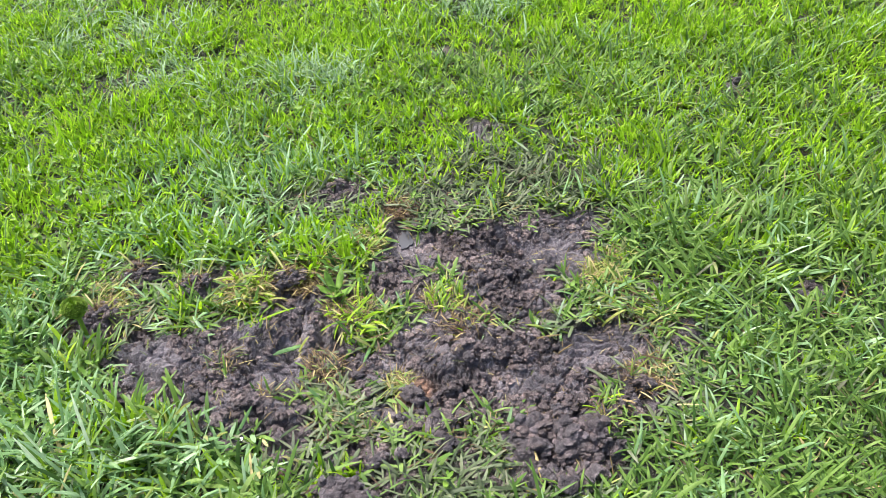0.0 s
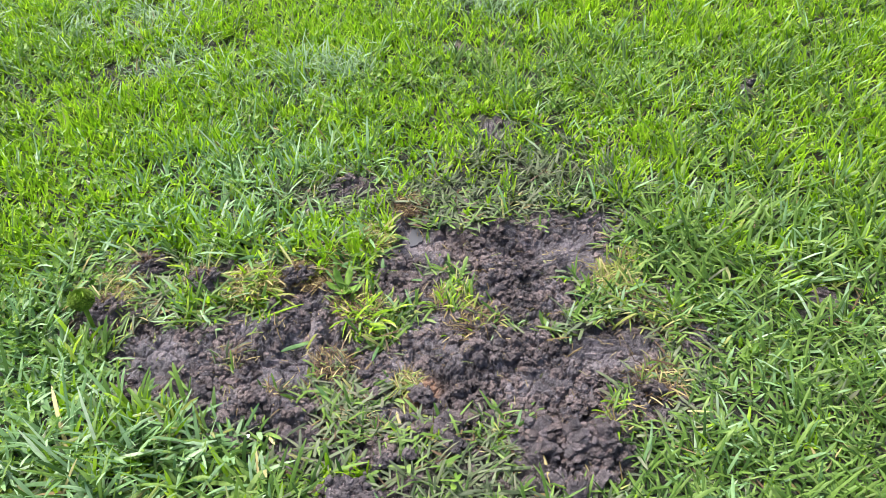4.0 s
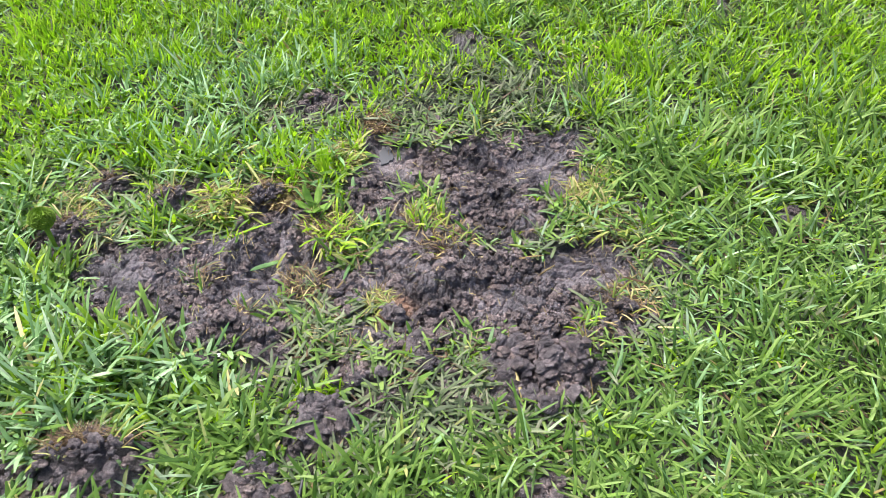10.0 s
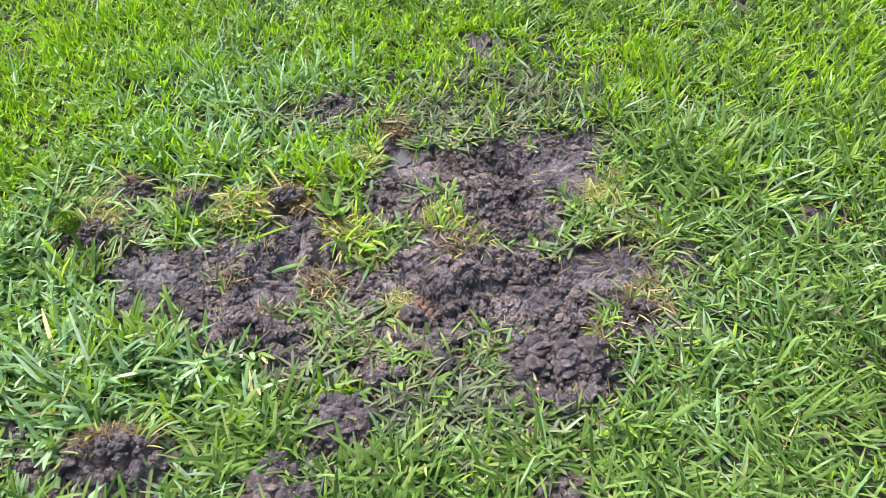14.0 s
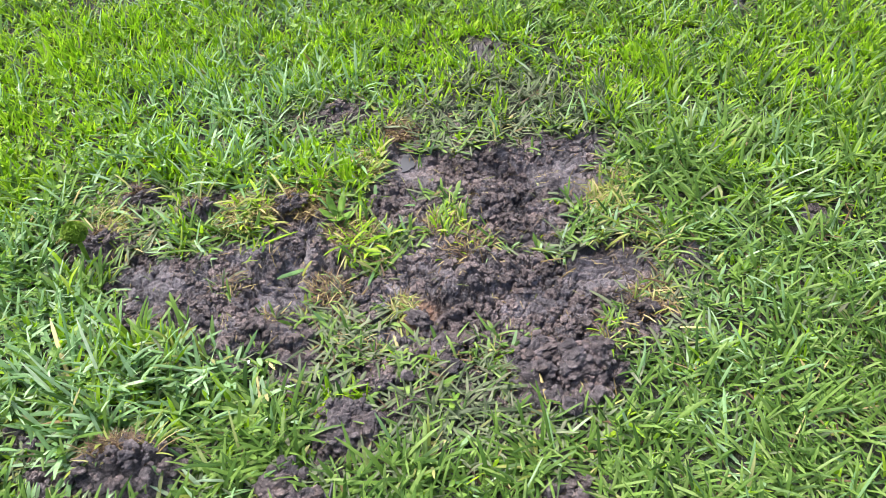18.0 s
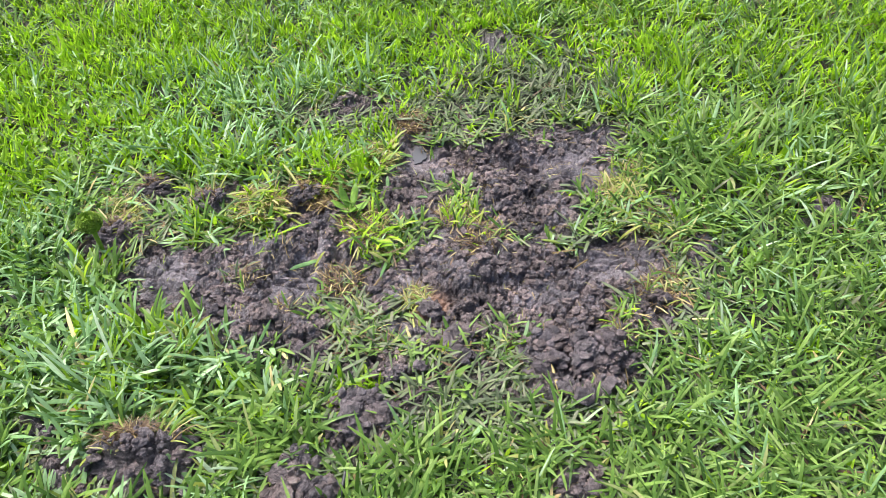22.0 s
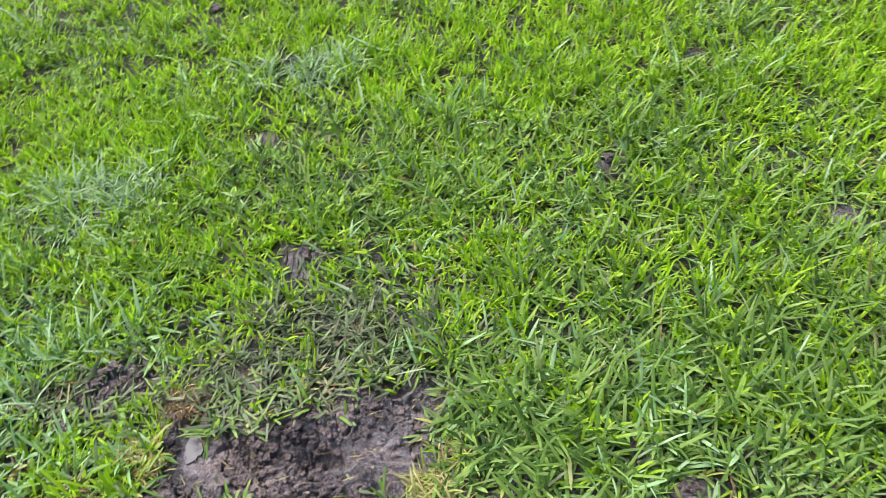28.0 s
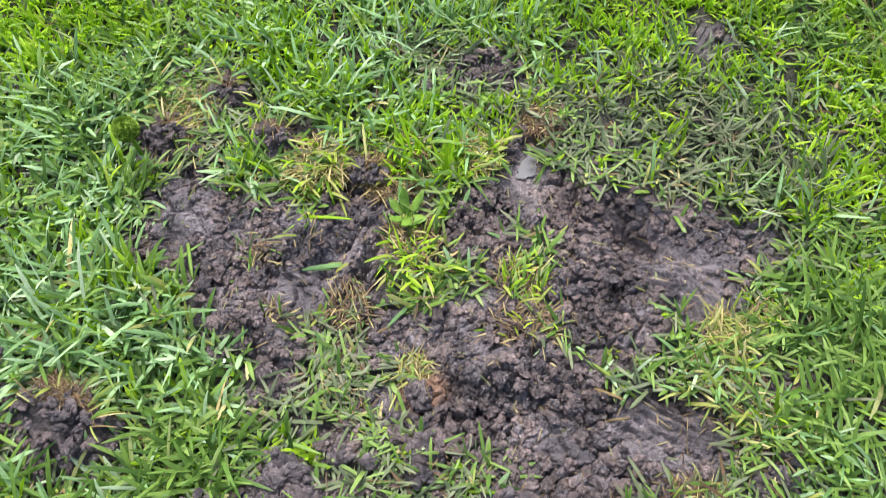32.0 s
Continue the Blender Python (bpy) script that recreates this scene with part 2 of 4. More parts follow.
# ---- plan: dug soil, as ellipses (x, y, half width, half depth) ----
DUG_RIGHT = [
    (-0.143, 1.576, 0.036, 0.065), (-0.126, 1.471, 0.082, 0.091), (-0.135, 1.356, 0.062, 0.078),
    (-0.010, 1.478, 0.095, 0.080), (0.137, 1.475, 0.130, 0.095), (0.285, 1.518, 0.095, 0.066), (0.275, 1.430, 0.090, 0.075),
    (0.160, 1.310, 0.095, 0.090), (0.087, 1.376, 0.091, 0.066), (0.104, 1.104, 0.235, 0.111),
    (-0.062, 1.139, 0.090, 0.095), (-0.027, 1.003, 0.110, 0.050), (0.300, 1.153, 0.074, 0.058),
    (0.193, 0.930, 0.112, 0.060), (0.190, 0.853, 0.095, 0.042), (0.275, 0.889, 0.048, 0.034),
    (0.222, 0.998, 0.095, 0.055), (-0.020, 1.290, 0.100, 0.090), (0.340, 1.570, 0.050, 0.040), (0.335, 1.190, 0.060, 0.050),
    (0.220, 1.580, 0.070, 0.035), (0.365, 1.165, 0.050, 0.075),
]
DUG_LEFT = [
    (-0.624, 1.122, 0.098, 0.085), (-0.481, 1.035, 0.095, 0.063), (-0.384, 1.100, 0.088, 0.078), (-0.368, 1.221, 0.078, 0.077),
    (-0.381, 1.327, 0.063, 0.055), (-0.501, 1.225, 0.060, 0.038), (-0.426, 0.983, 0.130, 0.037), (-0.250, 1.250, 0.100, 0.095),
    (-0.260, 1.120, 0.070, 0.060), (-0.295, 1.340, 0.060, 0.045), (-0.560, 1.165, 0.075, 0.062), (-0.510, 1.100, 0.080, 0.070),
    (-0.480, 1.185, 0.070, 0.055), (-0.660, 1.060, 0.075, 0.052), (-0.700, 1.150, 0.062, 0.055), (-0.590, 1.060, 0.080, 0.050),
    (-0.670, 1.205, 0.050, 0.040), (-0.840, 1.190, 0.040, 0.040),
]
DUG = DUG_RIGHT + DUG_LEFT
DUG_SMALL = [
    (-0.180, 1.095, 0.045, 0.054), (-0.333, 0.926, 0.045, 0.050), (-0.169, 0.897, 0.066, 0.037),
    (-0.200, 0.770, 0.064, 0.062), (-0.326, 0.867, 0.022, 0.039), (-0.016, 0.914, 0.038, 0.029),
    (-0.112, 0.984, 0.068, 0.031), (-0.594, 0.680, 0.108, 0.072), (-0.807, 0.770, 0.045, 0.032),
    (-0.745, 0.678, 0.046, 0.035), (-0.303, 0.622, 0.064, 0.055), (0.180, 0.630, 0.042, 0.052),
    (-0.746, 1.410, 0.056, 0.055), (-0.800, 1.262, 0.066, 0.070), (-0.572, 1.360, 0.076, 0.052),
    (-0.265, 1.710, 0.065, 0.046), (-0.336, 1.685, 0.040, 0.030), (-1.006, 1.375, 0.034, 0.030),
    (-0.996, 1.092, 0.037, 0.047), (0.805, 1.300, 0.042, 0.030), (0.497, 1.172, 0.040, 0.043),
]
DUG_FAR = [
    (0.397, 1.008, 0.050, 0.043), (0.344, 0.988, 0.044, 0.034), (0.100, 1.999, 0.042, 0.040),
    (-0.395, 1.610, 0.028, 0.024), (-0.451, 1.504, 0.022, 0.021), (-0.731, 0.975, 0.028, 0.021),
    (-0.038, 2.474, 0.042, 0.030), (0.870, 2.195, 0.032, 0.036), (1.215, 2.575, 0.024, 0.024),
    (-0.724, 2.554, 0.020, 0.024), (0.162, 2.425, 0.024, 0.020), (0.049, 2.807, 0.030, 0.024),
    (-0.205, 3.150, 0.034, 0.024), (1.353, 1.922, 0.034, 0.034), (1.468, 1.857, 0.034, 0.029),
    (1.598, 1.601, 0.025, 0.026), (1.452, 1.275, 0.040, 0.037), (0.456, 1.338, 0.035, 0.024),
    (-1.225, 1.688, 0.024, 0.025),
]
# thin, trampled grass: x, y, half width, half depth, share of the shoots that is gone
THIN = [
    (-0.24, 0.97, 0.12, 0.09, 0.75), (-0.02, 0.80, 0.14, 0.10, 0.45), (0.43, 1.08, 0.09, 0.14, 0.6), (0.40, 1.26, 0.05, 0.10, 0.7),
    (0.20, 1.66, 0.14, 0.08, 0.25), (0.17, 1.83, 0.08, 0.06, 0.2), (-0.30, 1.68, 0.16, 0.07, 0.6),
    (-0.76, 1.33, 0.13, 0.13, 0.82), (-0.42, 1.385, 0.20, 0.05, 0.65), (-0.02, 1.62, 0.12, 0.07, 0.35),
    (-0.55, 1.34, 0.12, 0.06, 0.6), (-0.05, 0.93, 0.15, 0.05, 0.6), (-0.20, 0.71, 0.08, 0.05, 0.75), (0.20, 0.785, 0.11, 0.04, 0.65), (0.18, 0.585, 0.06, 0.05, 0.6),
    (-0.85, 1.24, 0.05, 0.05, 0.8), (0.05, 2.55, 0.22, 0.16, 0.35), (1.0, 1.75, 0.3, 0.2, 0.2),
]
# hollows and heaps in the dug soil: x, y, half width, half depth, height
RELIEF = [
    (0.135, 1.478, 0.055, 0.030, -0.062), (-0.117, 1.525, 0.050, 0.060, -0.022), (-0.381, 1.320, 0.055, 0.045, -0.012),
    (-0.350, 1.160, 0.026, 0.055, -0.022), (-0.400, 1.190, 0.035, 0.040, 0.022), (-0.62, 1.13, 0.09, 0.06, 0.020),
    (0.06, 1.40, 0.05, 0.05, 0.020), (0.235, 1.42, 0.05, 0.035, 0.018), (0.15, 0.93, 0.05, 0.04, 0.010),
    (0.25, 0.92, 0.06, 0.04, 0.010), (-0.45, 1.0, 0.10, 0.04, 0.018), (0.02, 1.13, 0.10, 0.05, 0.014),
    (0.30, 1.22, 0.05, 0.03, -0.020), (0.17, 0.845, 0.07, 0.03, 0.006),
    (-0.29, 1.21, 0.012, 0.07, -0.025), (-0.085, 1.036, 0.035, 0.032, 0.012),
]
# smeared, almost smooth clay
SMEARED = [
    (-0.13, 1.51, 0.05, 0.06), (-0.66, 1.13, 0.08, 0.06), (-0.43, 1.22, 0.04, 0.03), (0.034, 1.228, 0.035, 0.03), (-0.36, 1.08, 0.06, 0.04), (0.30, 1.15, 0.07, 0.05), (-0.35, 1.14, 0.028, 0.05),
    (0.26, 1.43, 0.08, 0.05), (-0.45, 1.21, 0.04, 0.03), (0.25, 0.95, 0.05, 0.035), (0.00, 1.46, 0.04, 0.04),
    (-0.01, 1.16, 0.040, 0.040), (0.16, 1.06, 0.06, 0.04), (-0.038, 2.474, 0.08, 0.06), (-0.085, 1.040, 0.034, 0.034),
]
GROUND_Z = -0.026
PUDDLE_Z = -0.050


def bell(x, y, e):
    return np.exp(-((x - e[0]) / e[2]) ** 2 - ((y - e[1]) / e[3]) ** 2)


def rim(x, y):
    """How far out from the dug places: under 1 inside them."""
    edge = 0.55 * (fbm(x, y, 16, 3, 3) - 0.5) + 0.3 * (vnoise(x, y, 70, 8) - 0.5)
    best = np.full_like(x, 9.0)
    for cx, cy, rx, ry in DUG + DUG_SMALL + DUG_FAR:
        best = np.minimum(best, np.sqrt(((x - cx) / rx) ** 2 + ((y - cy) / ry) ** 2))
    return best + edge


def dug(x, y):
    """1 where the soil lies open, 0 under the lawn."""
    return np.clip((1.12 - rim(x, y)) / 0.22, 0, 1)


def crumbly(x, y):
    c = 0.5 + 1.6 * (fbm(x, y, 7, 21, 2) - 0.4)
    for e in SMEARED:
        c = c - 0.75 * bell(x, y, e)
    return np.clip(c, 0.12, 1.0)


def height(x, y, mask=None):
    """Ground height in metres: gently uneven lawn, sunken and lumpy where it was dug."""
    x, y = np.asarray(x, float), np.asarray(y, float)
    m = dug(x, y) if mask is None else mask
    near = np.exp(-((x / 6) ** 2) - (((y - 1.5) / 6) ** 2))
    z = GROUND_Z + near * (0.020 * (fbm(x, y, 2.5, 1, 2) - 0.5) + 0.008 * (vnoise(x, y, 14, 2) - 0.5))
    z = z + 0.25 * ((vnoise(x, y, 0.15, 44) - 0.5)) * (1 - near)
    c = crumbly(x, y)
    wx, wy = x + 0.012 * (vnoise(x, y, 40, 31) - 0.5), y + 0.012 * (vnoise(x, y, 40, 32) - 0.5)
    big, gap = facets(wx, wy, 21, 41)
    mid, gap2 = facets(wx, wy, 47, 42)
    small, gap3 = facets(wx, wy, 105, 43)
    many = np.clip(1.7 * vnoise(x, y, 5, 49) - 0.35, 0, 1)
    coarse = 0.25 + 1.2 * vnoise(x, y, 7, 50) ** 1.4
    rough = coarse * (0.014 * big - 0.021 * (1 - gap) ** 2) + 0.008 * lumps(wx, wy, 17, 44)
    rough = rough + (0.25 + 1.2 * many) * (0.0075 * mid - 0.009 * (1 - gap2) ** 2) + 0.0036 * small - 0.0036 * (1 - gap3) ** 2
    crack = np.clip(1 - np.abs(fbm(wx, wy, 13, 47, 3) - 0.5) / 0.020, 0, 1) * vnoise(x, y, 9, 48)
    rough = rough - 0.034 * crack
    sheet, split = facets(wx, wy, 15, 53)
    flake, split2 = facets(x + 0.010 * vnoise(x, y, 60, 33), y + 0.010 * vnoise(x, y, 60, 34), 68, 54)
    plate = 0.0075 * sheet - 0.013 * (1 - split) ** 3 + 0.0042 * flake * many - 0.0042 * (1 - split2) ** 2 * many + 0.0018 * small - 0.014 * crack
    rough = c * (rough + 0.005) + (1 - c) * (plate + 0.006)
    comb = np.sin((y + 0.12 * x + 0.012 * vnoise(x, y, 18, 61)) * 2 * np.pi / 0.021) * (0.5 + vnoise(x, y, 22, 62))
    drag = bell(x, y, (0.235, 1.435, 0.085, 0.045)) + bell(x, y, (0.30, 1.19, 0.08, 0.05)) + 0.9 * bell(x, y, (0.045, 1.485, 0.045, 0.030)) + 0.8 * bell(x, y, (0.034, 1.228, 0.04, 0.03))
    rough = rough * (1 - 0.6 * np.clip(drag, 0, 1))
    soft = 0 * x
    for e in RELIEF:
        soft = soft + 1.35 * e[4] * bell(x, y, e)
    sunk = -0.008 * np.exp(-((y - 1.48) / 0.20) ** 2)
    z = z + m * (rough + soft + sunk + 0.0065 * comb * drag)
    basin = np.clip(2.3 - np.sqrt(((x + 0.119) / 0.022) ** 2 + ((y - 1.540) / 0.044) ** 2) - 0.9 * vnoise(x, y, 55, 63), 0, 1)
    return z * (1 - basin) + (PUDDLE_Z - 0.004) * basin


TABLE_X, TABLE_Y = np.arange(-1.3, 1.8, 0.004), np.arange(0.4, 3.3, 0.004)
TABLE = height(*np.meshgrid(TABLE_X, TABLE_Y))


def hz(x, y):
    """The height of one place, from a table of the ground."""
    i, j = round((x - TABLE_X[0]) / 0.004), round((y - TABLE_Y[0]) / 0.004)
    return float(TABLE[min(max(j, 0), len(TABLE_Y) - 1), min(max(i, 0), len(TABLE_X) - 1)])


# ---- mesh helpers ----
def mesh_of(name, verts, quads=None, tris=None, mats=(), index=None, smooth=True):
    me = bpy.data.meshes.new(name)
    parts = [a for a in (quads, tris) if a is not None and len(a)]
    loops = np.concatenate([np.asarray(a).ravel() for a in parts])
    sizes = np.concatenate([np.full(len(a), len(a[0])) for a in parts])
    me.vertices.add(len(verts))
    me.vertices.foreach_set("co", np.asarray(verts, np.float32).ravel())
    me.loops.add(len(loops))
    me.loops.foreach_set("vertex_index", loops.astype(np.int32))
    me.polygons.add(len(sizes))
    me.polygons.foreach_set("loop_start", np.r_[0, np.cumsum(sizes)[:-1]].astype(np.int32))
    if index is not None:
        me.polygons.foreach_set("material_index", np.asarray(index, np.int32))
    me.polygons.foreach_set("use_smooth", np.full(len(sizes), smooth))
    for m in mats:
        me.materials.append(m)
    me.update(calc_edges=True)
    return me


def part(name, bm, mat, parent, label=""):
    me = bpy.data.meshes.new(name)
    for f in bm.faces:
        f.smooth = True
    bm.to_mesh(me)
    bm.free()
    me.materials.append(mat)
    ob = new(name, me)
    ob.parent = parent
    return tagged(ob, label)


# width and place of the rows of vertices along a blade: strap-shaped, rounded at the tip
PROFILE = {2: (0.92, 1.0, 0.35), 3: (0.92, 1.0, 0.90, 0.25), 4: (0.88, 1.0, 0.95, 0.70, 0.16)}
STATION = {2: (0.0, 0.55, 1.0), 3: (0.0, 0.45, 0.80, 1.0), 4: (0.0, 0.40, 0.72, 0.91, 1.0)}


def blade_arrays(base, az, tilt, bend, length, width, fold, twist, segs=3):
    """Curved, creased blades: (n, 3 (segs + 1)) vertices and their quads."""
    n = len(base)
    prof, at = PROFILE[segs], STATION[segs]
    pos, rows = np.array(base, float), []
    for k in range(segs + 1):
        th = tilt + bend * at[k] ** 1.3
        tw = twist * at[k]
        d = np.stack([np.sin(th) * np.cos(az), np.sin(th) * np.sin(az), np.cos(th)], 1)
        side = np.stack([-np.sin(az), np.cos(az), 0 * az], 1)
        up = np.cross(d, side)
        s2 = side * np.cos(tw)[:, None] + up * np.sin(tw)[:, None]
        n2 = np.cross(d, s2)
        w = (width * prof[k] / 2)[:, None]
        rows += [pos - s2 * w, pos + n2 * w * fold[:, None], pos + s2 * w]
        if k < segs:
            pos = pos + d * (length * (at[k + 1] - at[k]))[:, None]
        pos[:, 2] = np.maximum(pos[:, 2], base[:, 2] + 0.004)
    verts = np.stack(rows, 1).reshape(-1, 3)
    one = []
    for k in range(segs):
        a, b = 3 * k, 3 * k + 3
        one += [(a, a + 1, b + 1, b), (a + 1, a + 2, b + 2, b + 1)]
    quads = (np.arange(n) * 3 * (segs + 1))[:, None, None] + np.array(one)[None]
    return verts, quads.reshape(-1, 4)


# ---- the ground, one sheet to the horizon ----
def spaced(fine_a, fine_b, fine, mid_a, mid_b, mid, far):
    inner = np.arange(fine_a, fine_b + 1e-6, fine)
    low, high = np.arange(mid_a, fine_a - mid / 2, mid), np.arange(fine_b + mid, mid_b, mid)
    grow = np.cumsum(0.06 * 1.35 ** np.arange(24))
    grow = grow[grow < far]
    return np.concatenate([(low[0] - grow)[::-1], low, inner, high, high[-1] + grow])


def inside(x, y):
    """The stretch of lawn that is grown blade by blade."""
    left = x > -1.02 - 0.43 * (y - 0.4)
    right = x < 1.05 + 1.0 * (y - 0.4)
    top = (y < 3.85 + 0.70 * (x + 2.0)) & (y < 5.3 - 0.75 * (x + 0.6))
    return left & right & top & (y > 0.25)


def build_ground():
    xs = spaced(-0.93, 0.48, 0.0028, -2.6, 3.1, 0.034, 70.0)
    ys = spaced(0.57, 1.75, 0.0030, 0.1, 5.0, 0.036, 70.0)
    gx, gy = np.meshgrid(xs, ys)
    x, y = gx.ravel(), gy.ravel()
    m = dug(x, y)
    z = height(x, y, m)
    nx, ny = len(xs), len(ys)
    i = (np.arange(ny - 1)[:, None] * nx + np.arange(nx - 1)[None]).ravel()
    me = mesh_of("ground", np.stack([x, y, z], 1), np.stack([i, i + 1, i + nx + 1, i + nx], 1), mats=(SOIL,), smooth=False)
    smooth = sum(0.55 * bell(x, y, e) for e in SMEARED)
    damp = np.clip(smooth + bell(x, y, (-0.12, 1.50, 0.10, 0.10)) + 0.8 * bell(x, y, (0.15, 1.46, 0.12, 0.05)) + 0.5 * bell(x, y, (-0.36, 1.15, 0.06, 0.1)) + 0.7 * (fbm(x, y, 6, 71, 3) - 0.45), 0, 1)
    clay = np.clip(2.2 * bell(x, y, (-0.085, 1.036, 0.034, 0.032)) + 0.35 * bell(x, y, (-0.03, 2.47, 0.08, 0.06)) + 0.25 * bell(x, y, (0.0, 1.49, 0.05, 0.05)), 0, 0.9)
    out = np.where(inside(x, y), 0.0, 1.0)
    # turf: where the ground takes the colour with blade shade painted in
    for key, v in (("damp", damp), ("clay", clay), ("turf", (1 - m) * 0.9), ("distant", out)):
        me.attributes.new(key, "FLOAT", "POINT").data.foreach_set("value", v.astype(np.float32))
    tagged(new("ground", me), "wet grey-brown clay soil, lumpy where it was dug up", "ground", kind="structure")


build_ground()

rng = np.random.default_rng(7)


# ---- lawn ----
def gone(x, y):
    """Share of the shoots missing at a place."""
    t = 0 * x
    for e in THIN:
        d = np.sqrt(((x - e[0]) / e[2]) ** 2 + ((y - e[1]) / e[3]) ** 2)
        t = np.maximum(t, e[4] * np.clip((1.3 - d) / 0.5, 0, 1))
    return t


def build_lawn():
    area = (5.6, 4.8)
    n = int(area[0] * area[1] * 3500)
    x, y = rng.uniform(-2.5, 3.1, n), rng.uniform(0.25, 5.05, n)
    keep = inside(x, y)
    x, y = x[keep], y[keep]
    m = dug(x, y)
    bare = np.maximum(m, gone(x, y))
    clump = 0.96 + (1.5 + 0.2 * np.clip((y - 1.6) / 0.4, 0, 1)) * (fbm(x, y, 8, 5, 2) - 0.45)
    keep = (rng.random(len(x)) > bare) & (rng.random(len(x)) < clump * (1 - 0.45 * np.clip((y - 2.3) / 0.6, 0, 1)))
    x, y = x[keep], y[keep]
    z = height(x, y)
    s = len(x)
    # zones: fine, upright, yellowish grass; broad-bladed grass; trampled, muddied grass
    lime = np.clip(1.5 * (fbm(x, y, 2.2, 81, 2) - 0.5) + 0.65 * np.clip((y - 1.3) / 0.5, 0, 1) + 0.22 * np.clip((x - 0.45) / 0.5, 0, 1) + 0.16 + 0.45 * bell(x, y, (-1.15, 1.6, 0.35, 0.6)), 0.05, 0.9)
    dull = np.zeros(s)
    for e in ((0.0, 0.86, 0.20, 0.10), (-0.20, 1.02, 0.10, 0.10), (0.17, 1.72, 0.26, 0.20), (-0.05, 1.66, 0.20, 0.08), (-0.24, 0.95, 0.14, 0.10), (-0.30, 1.68, 0.16, 0.07), (0.0, 0.80, 0.12, 0.08), (0.42, 1.10, 0.06, 0.10)):
        dull = np.maximum(dull, bell(x, y, e))
    dull = np.clip(dull, 0.06, 0.85)
    u = rng.random(s)
    kind = np.where(u < dull, 2, np.where(rng.random(s) < lime, 1, 0))
    wispy = np.zeros(s)
    for e in ((-1.25, 2.70, 0.22, 0.16), (-0.95, 2.38, 0.14, 0.10), (-0.43, 2.27, 0.20, 0.10), (0.08, 2.72, 0.16, 0.10), (-1.5, 3.1, 0.35, 0.25)):
        wispy = np.maximum(wispy, bell(x, y, e))
    kind = np.where(rng.random(s) < 0.9 * wispy * (fbm(x, y, 9, 131, 2) > 0.45), 3, kind)
    short = 0.55 + 0.45 * np.clip((rim(x, y) - 1.0) / 0.7, 0, 1)
    per = np.where(kind == 1, 5, np.where(kind == 3, 6, 4))
    idx = np.repeat(np.arange(s), per)
    n = len(idx)
    k = kind[idx]
    turn = rng.uniform(0, 2 * np.pi, s)[idx]
    az = turn + np.where(rng.random(n) < 0.5, 0, np.pi) + rng.normal(0, 0.55, n)
    upright = np.clip(0.5 + 0.8 * (vnoise(x, y, 5, 91) - 0.5), 0, 1)[idx]
    tilt = np.where(k == 1, rng.uniform(0.12, 1.15, n), np.where(k == 2, rng.uniform(0.5, 1.3, n), rng.uniform(0.3, 1.45, n) - (0.35 * upright - 0.15) + 0.2))
    bend = np.where(k == 1, rng.uniform(0.0, 0.8, n), rng.uniform(0.0, 0.8, n))
    bend = np.where(k == 3, rng.uniform(0.5, 1.6, n), bend)
    length = np.where(k == 1, rng.normal(0.047, 0.014, n), np.where(k == 2, rng.normal(0.055, 0.016, n), rng.normal(0.084, 0.024, n))).clip(0.02, 0.15)
    width = np.where(k == 1, rng.normal(0.0064, 0.0013, n), np.where(k == 2, rng.normal(0.0056, 0.0012, n), rng.normal(0.0068, 0.0014, n))).clip(0.003, 0.0100)
    width = width * (1.03 - 0.12 * np.clip((y[idx] - 1.15) / 0.6, 0, 1))
    width = np.where(k == 3, rng.normal(0.0046, 0.0008, n).clip(0.003, 0.0065), width)
    length = np.where(k == 3, rng.normal(0.095, 0.02, n).clip(0.04, 0.14), length) * short[idx] * (0.50 + 0.95 * fbm(x, y, 7, 141, 2))[idx]
    # finer, shorter grass beside and below the dug soil
    finer = (1 - 0.24 * np.clip((x + 0.25) / 0.3, 0, 1) * np.clip((1.5 - y) / 0.3, 0, 1))[idx]
    length, width = length * finer * (1 - 0.12 * np.clip((y[idx] - 1.2) / 0.4, 0, 1)), width * finer
    base = np.stack([x[idx] + rng.normal(0, 0.006, n), y[idx] + rng.normal(0, 0.006, n), z[idx] - 0.004], 1)
    shape = np.stack([az, tilt.clip(0.02, 1.52), bend, length, width, rng.uniform(0.08, 0.36, n), rng.normal(0, 0.45, n)])
    far = base[:, 1] > 1.6
    v, q = blade_arrays(base[~far], *shape[:, ~far])
    v2, q2 = blade_arrays(base[far], *shape[:, far], segs=2)
    v, q = np.concatenate([v, v2]), np.concatenate([q, q2 + len(v)])
    mat = np.where(k == 3, 4, k)
    mat = np.where(rng.random(n) < 0.003, 3, mat)
    # share of broad blades that get the painted sky sheen, by zone
    sheen_share = np.clip(0.05 + 0.4 * bell(x, y, (0.15, 1.76, 0.28, 0.14)) + 0.5 * bell(x, y, (-0.75, 1.75, 0.5, 0.4)) + 0.65 * bell(x, y, (-0.75, 1.0, 0.40, 0.40)) + 0.7 * (fbm(x, y, 4, 161, 2) - 0.5), 0.03, 0.7)[idx]
    mat = np.where((k == 0) & (rng.random(n) < sheen_share), 6, mat)
    mat = np.where((k < 2) & (rng.random(n) < 0.65 * bell(x, y, (-0.62, 1.78, 0.30, 0.20))[idx]), 6, mat)
    mat = np.where((rim(x, y) < 1.45)[idx] & (rng.random(n) < 0.15), 5, mat)
